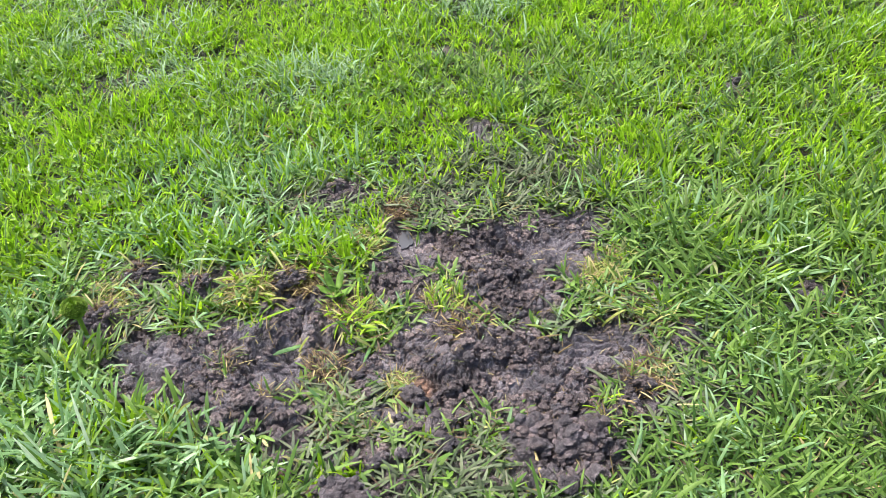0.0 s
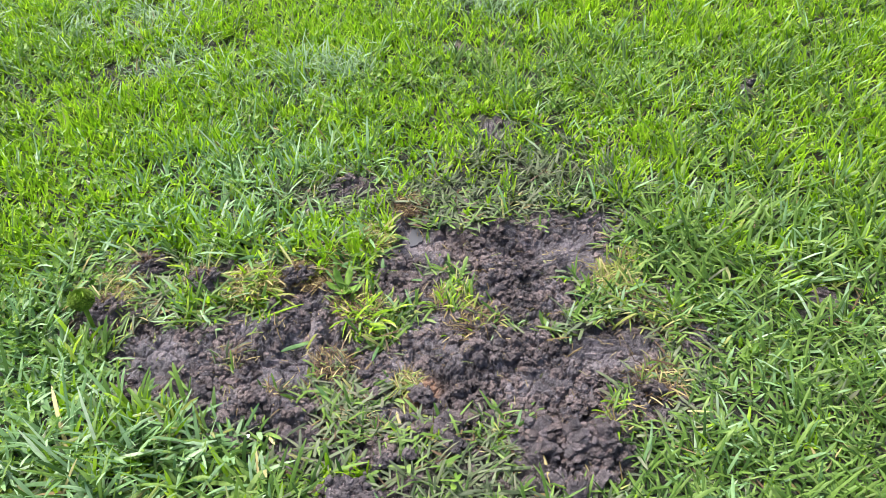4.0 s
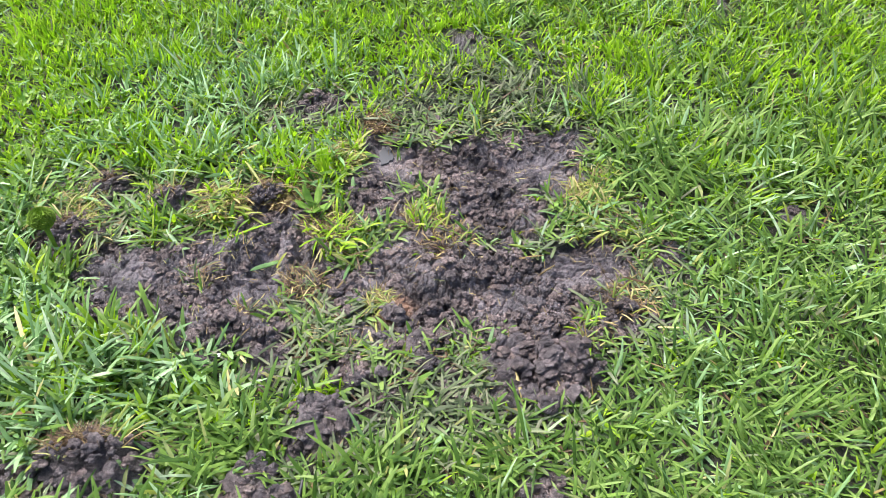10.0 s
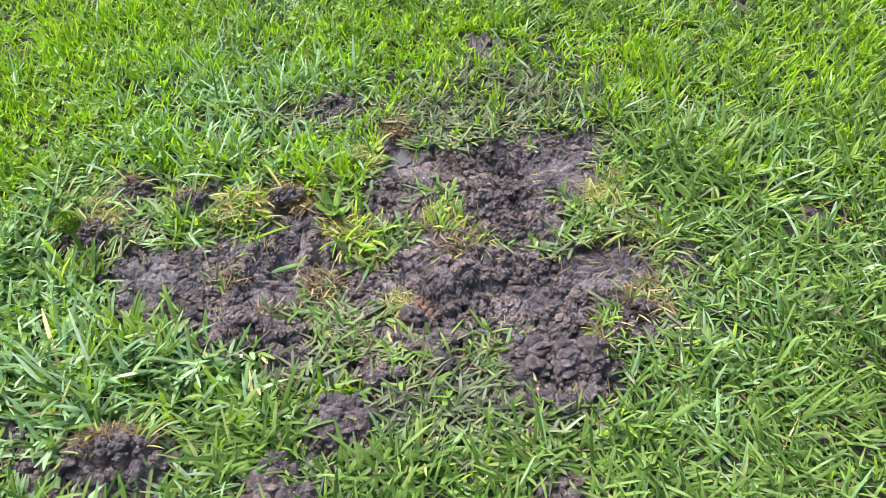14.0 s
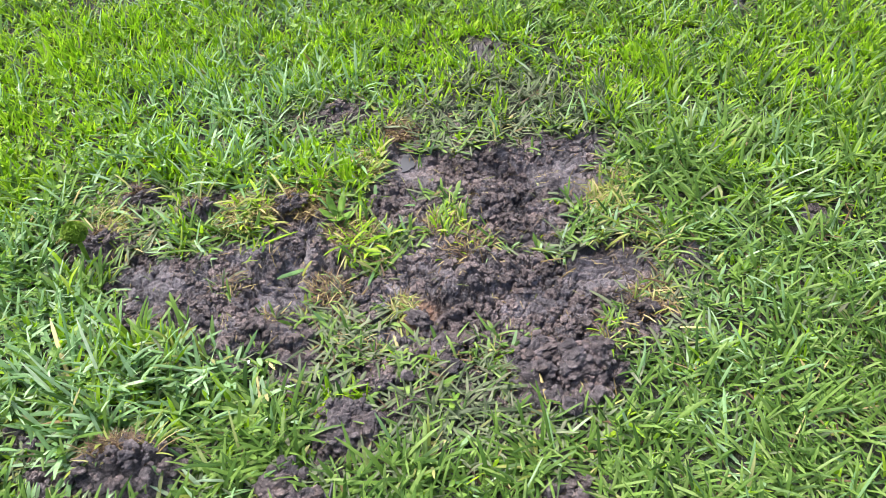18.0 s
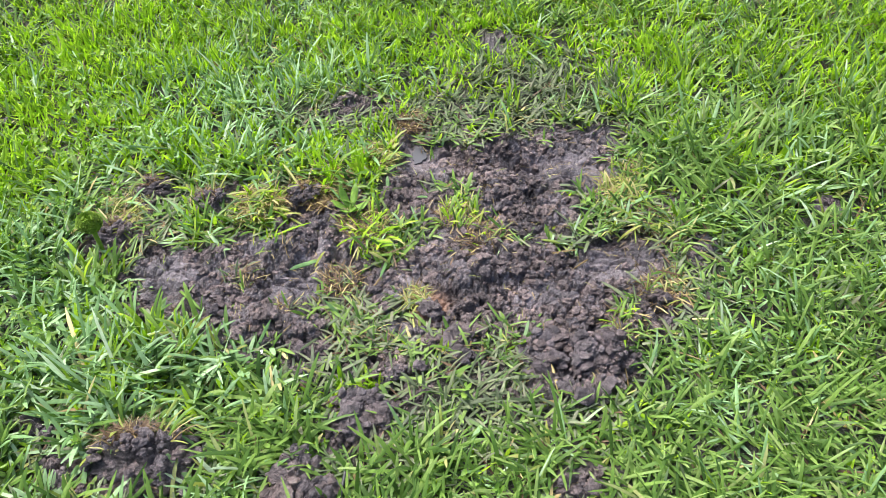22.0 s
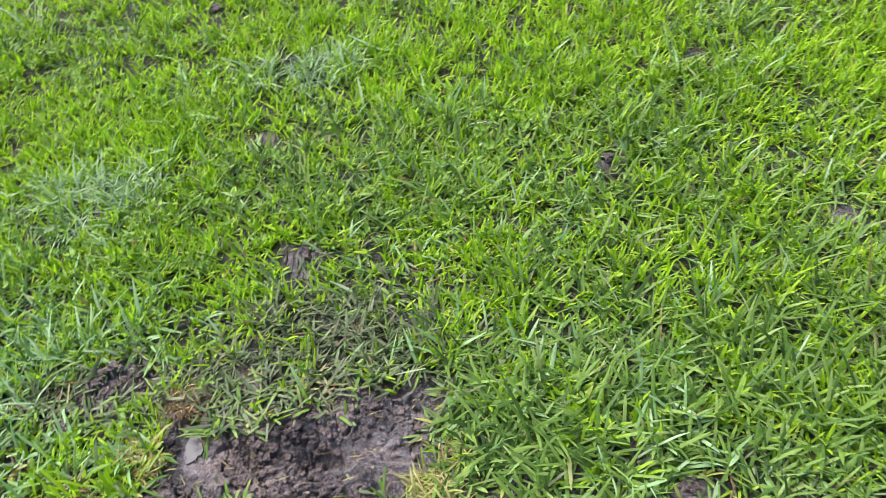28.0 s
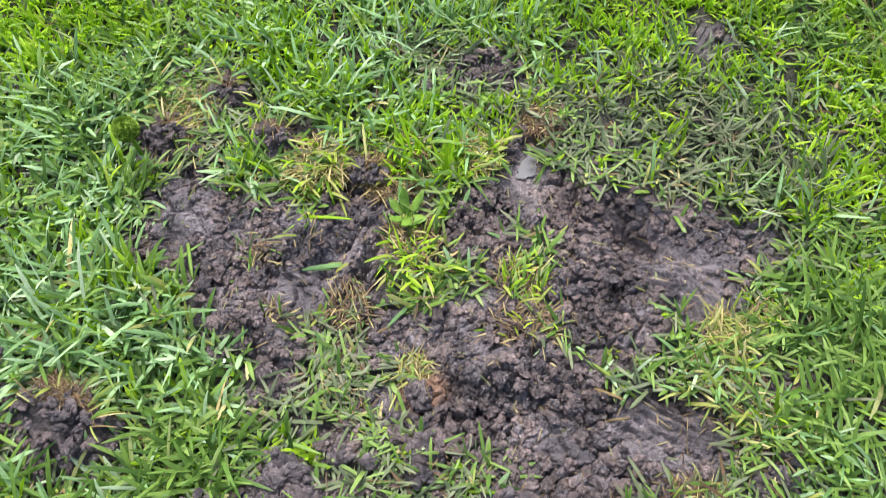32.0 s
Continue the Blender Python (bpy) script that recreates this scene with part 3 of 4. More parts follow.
    me = mesh_of("lawn_grass", v, q, mats=[LEAF[a] for a in ("green", "lime", "dull", "straw", "wispy", "pale", "sky_sheen")], index=np.concatenate([np.repeat(mat[~far], 6), np.repeat(mat[far], 4)]))
    tagged(new("lawn_grass", me), "dense bright green broad-bladed lawn grass round the dug soil", "grass", kind="stuff")
    # the lawn goes on all round, thinner and coarser
    n = 30000
    fx, fy = rng.uniform(-5.0, 5.6, n), rng.uniform(-3.2, 7.2, n)
    keep = ~inside(fx, fy) & (rng.random(n) < 0.45 + 0.5 * vnoise(fx, fy, 3, 151))
    fx, fy = fx[keep], fy[keep]
    n = len(fx)
    base = np.stack([fx, fy, height(fx, fy) - 0.004], 1)
    v, q = blade_arrays(base, rng.uniform(0, 6.28, n), rng.uniform(0.2, 1.3, n), rng.uniform(0, 0.8, n), rng.uniform(0.06, 0.12, n), rng.uniform(0.012, 0.020, n), rng.uniform(0.1, 0.4, n), rng.normal(0, 0.5, n), segs=2)
    me = mesh_of("outer_grass", v, q, mats=[LEAF["green"], LEAF["lime"]], index=np.repeat((rng.random(n) < 0.5).astype(int), 4))
    tagged(new("outer_grass", me), "green lawn grass stretching away round the muddy spot", "grass", kind="stuff")
    # dead blades lying low between the shoots
    some = rng.choice(s, int(s * 0.24), replace=False)
    n = len(some)
    base = np.stack([x[some], y[some], z[some] + 0.002], 1)
    v, q = blade_arrays(base, rng.uniform(0, 6.28, n), rng.uniform(1.1, 1.5, n), rng.uniform(0, 0.2, n), rng.uniform(0.03, 0.07, n), rng.uniform(0.002, 0.0045, n), rng.uniform(0, 0.3, n), rng.normal(0, 0.6, n), segs=2)
    me = mesh_of("grass_thatch", v, q, mats=(LEAF["straw"], LEAF["rust"], LEAF["green"]), index=np.repeat(rng.choice(3, n, p=(0.08, 0.34, 0.58)), 4))
    tagged(new("grass_thatch", me), "dead brown grass blades lying between the shoots", "thatch", kind="stuff")

    # muddied blades pressed flat where the lawn was trampled
    n = 30000
    x, y = rng.uniform(-0.95, 0.55, n), rng.uniform(0.56, 1.95, n)
    want = np.maximum(gone(x, y), 0.5 * np.clip((1.5 - rim(x, y)) / 0.4, 0, 1))
    keep = (dug(x, y) < 0.6) & (rng.random(n) < 0.75 * want)
    x, y = x[keep], y[keep]
    n = len(x)
    base = np.stack([x, y, height(x, y) + rng.uniform(0.001, 0.012, n)], 1)
    v, q = blade_arrays(base, rng.uniform(0, 6.28, n), rng.uniform(1.15, 1.5, n), rng.uniform(0, 0.3, n), rng.uniform(0.025, 0.062, n), rng.uniform(0.003, 0.0068, n), rng.uniform(0, 0.35, n), rng.normal(0, 0.5, n))
    me = mesh_of("trampled_grass", v, q, mats=(LEAF["dull"], LEAF["green"], LEAF["straw"], LEAF["rust"]), index=np.repeat(rng.choice(4, n, p=(0.65, 0.31, 0.02, 0.02)), 6))
    tagged(new("trampled_grass", me), "grey-green muddied blades trampled flat beside the dug soil", "grass", kind="stuff")


build_lawn()


def leaf_arrays(base, az, tilt, length, width):
    """Small oval leaves, cupped along the midrib."""
    prof = ((0.0, 0.15), (0.35, 0.9), (0.7, 0.95), (1.0, 0.2))
    d = np.stack([np.sin(tilt) * np.cos(az), np.sin(tilt) * np.sin(az), np.cos(tilt)], 1)
    side = np.stack([-np.sin(az), np.cos(az), 0 * az], 1)
    up = np.cross(d, side)
    rows = []
    for s, w in prof:
        c = base + d * (length * s)[:, None] + up * (length * 0.12 * s * (1 - s) * 4)[:, None] * -1
        h = side * (width * w / 2)[:, None]
        rows += [c - h + up * (width * 0.1)[:, None], c, c + h + up * (width * 0.1)[:, None]]
    v = np.stack(rows, 1).reshape(-1, 3)
    one = []
    for k in range(3):
        a, b = 3 * k, 3 * k + 3
        one += [(a, a + 1, b + 1, b), (a + 1, a + 2, b + 2, b + 1)]
    return v, ((np.arange(len(base)) * 12)[:, None, None] + np.array(one)[None]).reshape(-1, 4)


def build_weeds():
    n = 25000
    x, y = rng.uniform(-2.4, 3.0, n), rng.uniform(0.3, 4.8, n)
    want = np.clip(2.2 * (fbm(x, y, 3.0, 101, 2) - 0.5), 0, 1) * np.clip((y - 1.7) / 0.4, 0.06, 1) + 0.5 * bell(x, y, (-0.95, 1.3, 0.25, 0.5)) + 0.25 * bell(x, y, (-0.6, 2.2, 0.6, 0.4))
    keep = inside(x, y) & (rng.random(n) < want) & (dug(x, y) < 0.2)
    x, y = x[keep], y[keep]
    z = height(x, y)
    idx = np.repeat(np.arange(len(x)), 6)
    n = len(idx)
    lift = rng.uniform(0.02, 0.06, len(x))[idx]
    base = np.stack([x[idx] + rng.normal(0, 0.007, n), y[idx] + rng.normal(0, 0.007, n), z[idx] + lift * rng.uniform(0.6, 1, n)], 1)
    v, q = leaf_arrays(base, rng.uniform(0, 6.28, n), rng.uniform(0.5, 1.4, n), rng.uniform(0.011, 0.025, n), rng.uniform(0.005, 0.011, n))
    tagged(new("lawn_weeds", mesh_of("lawn_weeds", v, q, mats=(WEED,))), "small oval-leaved yellow-green weeds growing in the lawn", "weeds", kind="stuff")


build_weeds()


# ---- soil crumbs and clods ----
def lumpy_ball(bm, centre, r, detail, rough, seed, angular=False):
    made = bmesh.ops.create_icosphere(bm, subdivisions=detail, radius=1.0)["verts"]
    off = Vector((seed * 3.7, seed * 1.3, seed * 2.1))
    flat = 0.6 + 0.35 * noise.noise(off)
    pick = random.Random(seed)
    cuts = [(Vector((pick.gauss(0, 1), pick.gauss(0, 1), pick.gauss(0, 1))).normalized(), pick.uniform(0.5, 0.85)) for _ in range(9)] if angular else []
    for v in made:
        p = v.co.copy()
        k = 1 + rough * (noise.noise(p * 1.3 + off) + 0.7 * noise.noise(p * 2.9 + off) + 0.5 * noise.noise(p * 6.5 + off))
        for way, far in cuts:
            out = p.dot(way) - far
            if out > 0:
                p -= way * out * 0.9
        k += rough * (0.9 * abs(noise.noise(p * 3.6 - off)) + 0.6 * abs(noise.noise(p * 8.0 - off)) + 0.5 * abs(noise.noise(p * 15.0 - off)) - 0.45)
        p = Vector((p.x * k, p.y * k * (0.85 + 0.2 * noise.noise(off * 1.7)), p.z * k * flat))
        v.co = Vector(centre) + p * r


def clod_mesh(seed, detail, many):
    bm = bmesh.new()
    rnd = random.Random(seed)
    lumpy_ball(bm, (0, 0, 0), 1.0, detail, 0.22, seed, True)
    for k in range(many):
        a, r = rnd.uniform(0, 6.28), rnd.uniform(0.25, 0.55)
        lumpy_ball(bm, (0.85 * math.cos(a), 0.85 * math.sin(a), rnd.uniform(-0.25, 0.35)), r, max(2, detail - 1), 0.22, seed + 11 * k + 3, True)
    me = bpy.data.meshes.new("soil_clod")
    for f in bm.faces:
        f.smooth = False
    bm.to_mesh(me)
    bm.free()
    me.materials.append(CLOD)
    return me


BIG = [clod_mesh(11 + k, 4, 5) for k in range(6)]
MEDIUM = [clod_mesh(31 + k, 3, 2) for k in range(8)]
rnd = random.Random(5)


def clod(x, y, r, meshes, lift=0.35, label="grey-brown lump of wet clay soil lying on the ground"):
    ob = new("soil_clod", rnd.choice(meshes))
    ob.matrix_world = Matrix.Translation((x, y, hz(x, y) + lift * r)) @ Euler((rnd.uniform(-0.4, 0.4), rnd.uniform(-0.4, 0.4), rnd.uniform(0, 6.28))).to_matrix().to_4x4() @ Matrix.Scale(r, 4)
    return tagged(ob, label, "soil clod", "soil clods")


def heap(hx, hy, spread, many, small, large):
    """Clods strewn within spread metres of a place, most of them small."""
    for k in range(many):
        a, d = rnd.uniform(0, 6.28), spread * math.sqrt(rnd.random())
        r = small + (large - small) * rnd.random() ** 1.6
        clod(hx + d * math.cos(a), hy + d * math.sin(a), r, BIG if r > 0.019 else MEDIUM)


heap(-0.200, 0.785, 0.056, 20, 0.010, 0.024)
heap(-0.200, 0.785, 0.050, 9, 0.022, 0.036)
heap(0.185, 0.905, 0.080, 8, 0.020, 0.036)
heap(-0.303, 0.640, 0.050, 5, 0.022, 0.034)
heap(-0.030, 0.935, 0.030, 3, 0.018, 0.028)
heap(-0.150, 0.890, 0.050, 8, 0.010, 0.020)
heap(-0.303, 0.635, 0.048, 11, 0.012, 0.028)
heap(0.180, 0.640, 0.030, 6, 0.015, 0.025)
heap(0.186, 0.695, 0.004, 1, 0.017, 0.018)
heap(0.135, 0.920, 0.045, 9, 0.012, 0.032)
heap(0.240, 0.915, 0.045, 9, 0.012, 0.030)
heap(0.130, 1.430, 0.060, 6, 0.012, 0.022)
heap(0.200, 0.860, 0.065, 12, 0.012, 0.024)
heap(0.280, 0.890, 0.035, 5, 0.010, 0.020)
heap(-0.110, 0.975, 0.060, 10, 0.011, 0.022)
heap(-0.020, 0.915, 0.025, 3, 0.014, 0.026)
heap(-0.450, 0.985, 0.090, 12, 0.009, 0.022)
heap(-0.560, 1.06, 0.050, 6, 0.009, 0.018)
heap(-0.800, 0.770, 0.025, 3, 0.014, 0.026)
heap(-0.745, 0.680, 0.030, 4, 0.014, 0.026)
heap(-0.333, 0.930, 0.030, 4, 0.010, 0.018)
heap(-0.326, 0.875, 0.016, 3, 0.009, 0.015)
heap(0.000, 1.100, 0.120, 12, 0.008, 0.016)
heap(0.150, 1.090, 0.130, 12, 0.008, 0.016)
heap(0.060, 1.390, 0.070, 9, 0.009, 0.020)
heap(0.150, 1.330, 0.060, 8, 0.008, 0.016)
heap(0.220, 1.410, 0.030, 3, 0.012, 0.020)
heap(-0.370, 1.250, 0.050, 6, 0.010, 0.020)
heap(-0.120, 1.380, 0.050, 5, 0.007, 0.012)
heap(0.390, 1.000, 0.035, 4, 0.010, 0.018)
heap(0.497, 1.172, 0.020, 3, 0.010, 0.016)
heap(0.805, 1.300, 0.014, 3, 0.014, 0.020)
heap(-0.180, 1.090, 0.040, 5, 0.009, 0.016)
heap(-0.570, 1.360, 0.035, 4, 0.012, 0.020)
heap(-0.746, 1.415, 0.030, 4, 0.013, 0.022)
heap(-0.800, 1.265, 0.035, 4, 0.012, 0.022)
heap(-0.265, 1.705, 0.035, 3, 0.010, 0.016)
heap(0.100, 1.995, 0.018, 2, 0.012, 0.018)
heap(1.450, 1.275, 0.018, 2, 0.012, 0.018)
heap(1.468, 1.857, 0.012, 2, 0.010, 0.016)
heap(-0.205, 3.150, 0.030, 4, 0.010, 0.018)
heap(0.049, 2.800, 0.028, 4, 0.010, 0.016)
heap(-0.048, 2.838, 0.030, 3, 0.010, 0.016)
heap(1.292, 1.850, 0.020, 3, 0.010, 0.016)
heap(1.215, 2.575, 0.020, 3, 0.010, 0.018)
heap(0.162, 2.425, 0.015, 2, 0.010, 0.014)
heap(0.870, 2.195, 0.016, 2, 0.012, 0.018)


def crumb_arrays(detail, x, y, r):
    bm = bmesh.new()
    bmesh.ops.create_icosphere(bm, subdivisions=detail, radius=1.0)
    v0 = np.array([v.co for v in bm.verts])
    f0 = np.array([[v.index for v in f.verts] for f in bm.faces])
    bm.free()
    n = len(x)
    z = height(x, y) + 0.25 * r
    v = v0[None] * (1 + 0.30 * rng.normal(0, 1, (n, len(v0), 1)).clip(-1.4, 1.6)) * r[:, None, None]
    v = v * rng.uniform(0.7, 1.25, (n, 1, 3)) * [1, 1, 0.8]
    v = v + np.stack([x, y, z], 1)[:, None]
    f = (np.arange(n) * len(v0))[:, None, None] + f0[None]
    return v.reshape(-1, 3), f.reshape(-1, 3)


def build_crumbs():
    n = 100000
    x, y = rng.uniform(-0.95, 0.5, n), rng.uniform(0.58, 1.78, n)
    keep = ((dug(x, y) > 0.25) | (gone(x, y) > 0.3) & (rng.random(n) < 0.5)) & (rng.random(n) < 0.02 + 0.56 * np.clip((crumbly(x, y) - 0.16) / 0.84, 0, 1) ** 1.1 * (0.3 + 1.4 * vnoise(x, y, 12, 111) ** 1.5))
    x, y = x[keep], y[keep]
    dry = ((x + 0.117) / 0.036) ** 2 + ((y - 1.536) / 0.056) ** 2 > 1
    x, y = x[dry], y[dry]
    r = 0.0018 + 0.0090 * rng.random(len(x)) ** 4
    big = r > 0.0062
    a, fa = crumb_arrays(1, x[~big], y[~big], r[~big])
    b, fb = crumb_arrays(2, x[big], y[big], r[big])
    v, f = np.concatenate([a, b]), np.concatenate([fa, fb + len(a)])
    tagged(new("soil_crumbs", mesh_of("soil_crumbs", v, tris=f, mats=(CRUMB,), smooth=False)), "small dark crumbs of wet soil strewn over the dug ground", "soil crumbs", kind="stuff")


build_crumbs()


# ---- puddle ----
def puddle(cx, cy, rx, ry, level, seed):
    bm = bmesh.new()
    ring = []
    for k in range(40):
        a = 2 * math.pi * k / 40
        r = 1 + 0.45 * noise.noise((math.cos(a) * 1.1, math.sin(a) * 1.1, seed)) + 0.35 * noise.noise((math.cos(a) * 3, math.sin(a) * 3, 9.0))
        ring.append(bm.verts.new((rx * r * math.cos(a), ry * r * math.sin(a), 0)))
    top = bm.faces.new(ring)
    low = bmesh.ops.extrude_face_region(bm, geom=[top])["geom"]
    bmesh.ops.translate(bm, verts=[g for g in low if isinstance(g, bmesh.types.BMVert)], vec=(0, 0, -0.012))
    bmesh.ops.recalc_face_normals(bm, faces=bm.faces)
    me = bpy.data.meshes.new("puddle")
    bm.to_mesh(me)
    bm.free()
    me.materials.append(WATER)
    ob = new("puddle", me)
    ob.location = (cx, cy, level)
    tagged(ob, "small puddle of still milky rainwater mirroring the white sky", "puddle")


puddle(-0.119, 1.540, 0.016, 0.034, PUDDLE_Z, 4.0)


# ---- tufts: each blade is a part ----
def blade_mesh(seed, slim, segs=4):
    g = np.random.default_rng(seed)
    one = np.ones(1)
    v, q = blade_arrays(np.zeros((1, 3)), 0 * one, one * g.uniform(0.05, 0.5), one * g.uniform(0.3, 1.5), one, one * slim * g.uniform(0.058, 0.10), one * 0.35, one * g.normal(0, 0.6), segs)
    return v, q


SLIM = {"straw": 0.42, "rust": 0.42, "pale": 0.75, "dull": 0.85}
BLADES = {k: [mesh_of("blade", *blade_mesh(200 + i, SLIM.get(k, 1.0)), mats=(PIECE[k],)) for i in range(10)] for k in PALETTES}


def thatch_part(parent, r, n, kinds, seed, lift=0.0):
    g = np.random.default_rng(seed)
    n = int(n * 2.6)
    a, d = g.uniform(0, 6.28, n), r * np.sqrt(g.random(n))
    base = np.stack([d * np.cos(a), d * np.sin(a), lift + g.uniform(-0.004, 0.014, n)], 1)
    v, q = blade_arrays(base, g.uniform(0, 6.28, n), g.normal(1.52, 0.14, n), g.normal(0.0, 0.35, n), g.uniform(0.012, 0.042, n), g.uniform(0.0011, 0.0030, n), g.uniform(0, 0.4, n), g.normal(0, 0.8, n))
    me = mesh_of("dead_thatch", v, q, mats=[LEAF[k] for k in kinds], index=np.repeat(g.integers(0, len(kinds), n), 6))
    ob = new("dead_thatch", me)
    ob.parent = parent
    return tagged(ob, "matted dead brown roots and blades", kind="stuff")


def tuft(x, y, r, n, kinds, long=0.07, lean=None, spread=0.9, thatch=0, thatch_kinds=("straw", "rust"), label="", lift=0.0, seed=0):
    """A tuft: blades fan out from its crown; lean: the way (degrees) to which most of them fall."""
    g = random.Random(seed)
    top = new("grass_tuft")
    top.location = (x, y, hz(x, y) + lift)
    tagged(top, label, "grass tuft", "grass tufts")
    for k in range(int(1.5 * n)):
        kind = g.choice(kinds)
        ob = new("blade", g.choice(BLADES[kind]))
        ob.parent = top
        a, d = g.uniform(0, 6.28), r * math.sqrt(g.random()) * 0.95
        px, py = d * math.cos(a), d * math.sin(a)
        way = g.gauss(radians(lean), 0.7) if lean is not None and g.random() < 0.75 else g.uniform(0, 6.28)
        tip = min(1.25, abs(g.gauss(0.35, 0.35)) * spread)
        size = long * g.uniform(0.4, 1.2)
        ob.matrix_basis = Matrix.Translation((px, py, hz(x + px, y + py) - hz(x, y) - lift - 0.003)) @ Matrix.Rotation(way, 4, "Z") @ Matrix.Rotation(tip, 4, "Y") @ Matrix.Scale(size, 4)
    if thatch:
        thatch_part(top, r, thatch, thatch_kinds, seed + 1)
    return top


G, P, S, L, D = "green", "pale", "straw", "lime", "dull"
tuft(-0.235, 1.278, 0.055, 64, (G, G, P, L), 0.055, None, 1.0, 90, label="green and straw grass tuft still rooted in the mud", seed=1)
tuft(-0.210, 1.240, 0.048, 60, (L, P, L), 0.066, -30, 1.5, 30, label="tuft of long flattened yellow-green blades lying over mud", seed=2)
tuft(-0.022, 1.300, 0.050, 78, (G, L, L, P), 0.054, 100, 0.9, 60, label="upright bright green grass tuft in the dug soil", seed=3)
tuft(0.400, 1.278, 0.055, 50, (P, P, G, S), 0.066, 200, 1.3, 60, label="pale uprooted grass tuft hanging over the mud edge", seed=4)
tuft(0.345, 1.365, 0.042, 24, (P, S, P), 0.060, 100, 1.0, 160, ("straw", "pale"), label="dry straw-coloured grass clump at the mud edge", seed=5)
tuft(-0.112, 1.060, 0.028, 40, (P, P, G, P), 0.030, -95, 1.2, 60, ("straw", "pale"), label="yellowed grass tuft on a patch of orange clay", seed=6)
tuft(-0.491, 1.120, 0.035, 18, (D, D, G, D), 0.045, None, 1.2, 16, label="muddy dull green tuft in the dug soil", seed=7)
tuft(-0.270, 1.110, 0.042, 34, (G, S, D, G), 0.045, None, 1.2, 70, ("rust", "straw", "rust"), label="half-dead brown and green grass tuft", seed=8)
tuft(-0.485, 1.340, 0.060, 90, (P, P, S, L, S), 0.085, -65, 1.2, 280, ("straw", "pale", "straw"), label="pale yellow grass tuft with bleached blades", seed=9)
tuft(-0.610, 1.315, 0.055, 46, (G, G, L, P), 0.058, None, 1.0, 30, label="green grass clump between two heaps of soil", seed=10)
tuft(-0.350, 1.405, 0.075, 24, (S, P, S), 0.050, -90, 1.3, 420, ("straw", "straw", "rust"), label="mat of dry straw-coloured dead grass", seed=11)
tuft(-0.215, 1.505, 0.045, 46, (L, P, P, S), 0.055, -30, 1.0, 150, ("straw", "pale"), label="yellowish grass tuft at the rim of the mud", seed=12)
tuft(-0.142, 1.640, 0.034, 8, (S, "rust"), 0.035, None, 1.2, 260, ("rust", "rust", "straw"), label="rust-brown mat of torn grass roots", seed=13)
tuft(0.040, 1.235, 0.035, 18, (P, L, S), 0.042, None, 1.1, 40, label="sparse yellow grass tuft with straw in the mud", seed=14)
tuft(-0.005, 1.195, 0.030, 7, (P, L), 0.035, None, 1.5, 14, label="few small yellow-green blades pressed into mud", seed=15)
tuft(0.310, 0.972, 0.042, 32, (G, G, L), 0.055, None, 0.9, 10, label="small fresh green grass tuft in the soil", seed=16)
tuft(0.397, 1.060, 0.048, 34, (P, G, S), 0.050, None, 1.1, 110, label="yellowed grass and dead thatch by the mud", seed=17)
tuft(0.040, 0.935, 0.050, 28, (G, D, P), 0.060, None, 1.2, 24, label="flattened green tuft among soil clods", seed=18)
tuft(0.400, 1.440, 0.036, 36, (L, L, P), 0.050, None, 0.9, 30, label="fine yellow-green grass tuft at the mud edge", seed=19)
tuft(-0.235, 0.985, 0.050, 24, (D, G, G), 0.060, None, 1.3, 30, label="trampled dull green grass tuft", seed=20)
tuft(-0.805, 1.340, 0.055, 36, (S, S, P, G), 0.065, None, 1.2, 260, ("straw", "pale"), label="dry uprooted tuft with tangled straw", seed=21)
tuft(-0.765, 1.275, 0.055, 44, (P, S, S, G), 0.060, -60, 1.2, 260, label="half-dry grass tuft over a lump of soil", seed=22)
tuft(-0.380, 1.030, 0.020, 8, (D, G), 0.050, None, 1.3, 10, label="few muddy blades lying on the soil", seed=23)
tuft(-0.170, 0.940, 0.030, 14, (G, D, G), 0.070, None, 1.0, 12, label="green grass shoots growing between clods", seed=24)
tuft(-0.560, 0.985, 0.030, 9, (G, G), 0.090, 130, 1.1, 0, label="broad green blades leaning over the soil", seed=25)
tuft(0.455, 1.200, 0.045, 24, (G, G, P), 0.070, 200, 1.0, 20, label="long green grass tuft beside the mud", seed=26)
tuft(0.320, 1.240, 0.020, 5, (P, P), 0.075, 170, 1.4, 0, label="long pale blades lying out over mud", seed=27)
tuft(-0.650, 0.950, 0.050, 26, (G, G, L), 0.085, 120, 1.0, 0, label="long broad green grass tuft growing in the lawn", seed=28)
tuft(-0.400, 0.800, 0.060, 30, (G, G, L), 0.080, None, 1.2, 0, label="long broad green grass tuft growing in the lawn", seed=29)
tuft(-0.080, 0.700, 0.060, 30, (G, G, P), 0.080, None, 1.2, 0, label="long broad green grass tuft growing in the lawn", seed=30)
tuft(0.330, 0.780, 0.060, 30, (G, G, L), 0.080, None, 1.2, 0, label="long broad green grass tuft growing in the lawn", seed=31)
tuft(0.480, 0.920, 0.060, 30, (G, G, L), 0.080, None, 1.2, 0, label="long broad green grass tuft growing in the lawn", seed=32)

tuft(-0.800, 1.135, 0.055, 40, (G, G, L), 0.085, 100, 0.9, 0, label="long broad green grass tuft growing beside moss", seed=33)


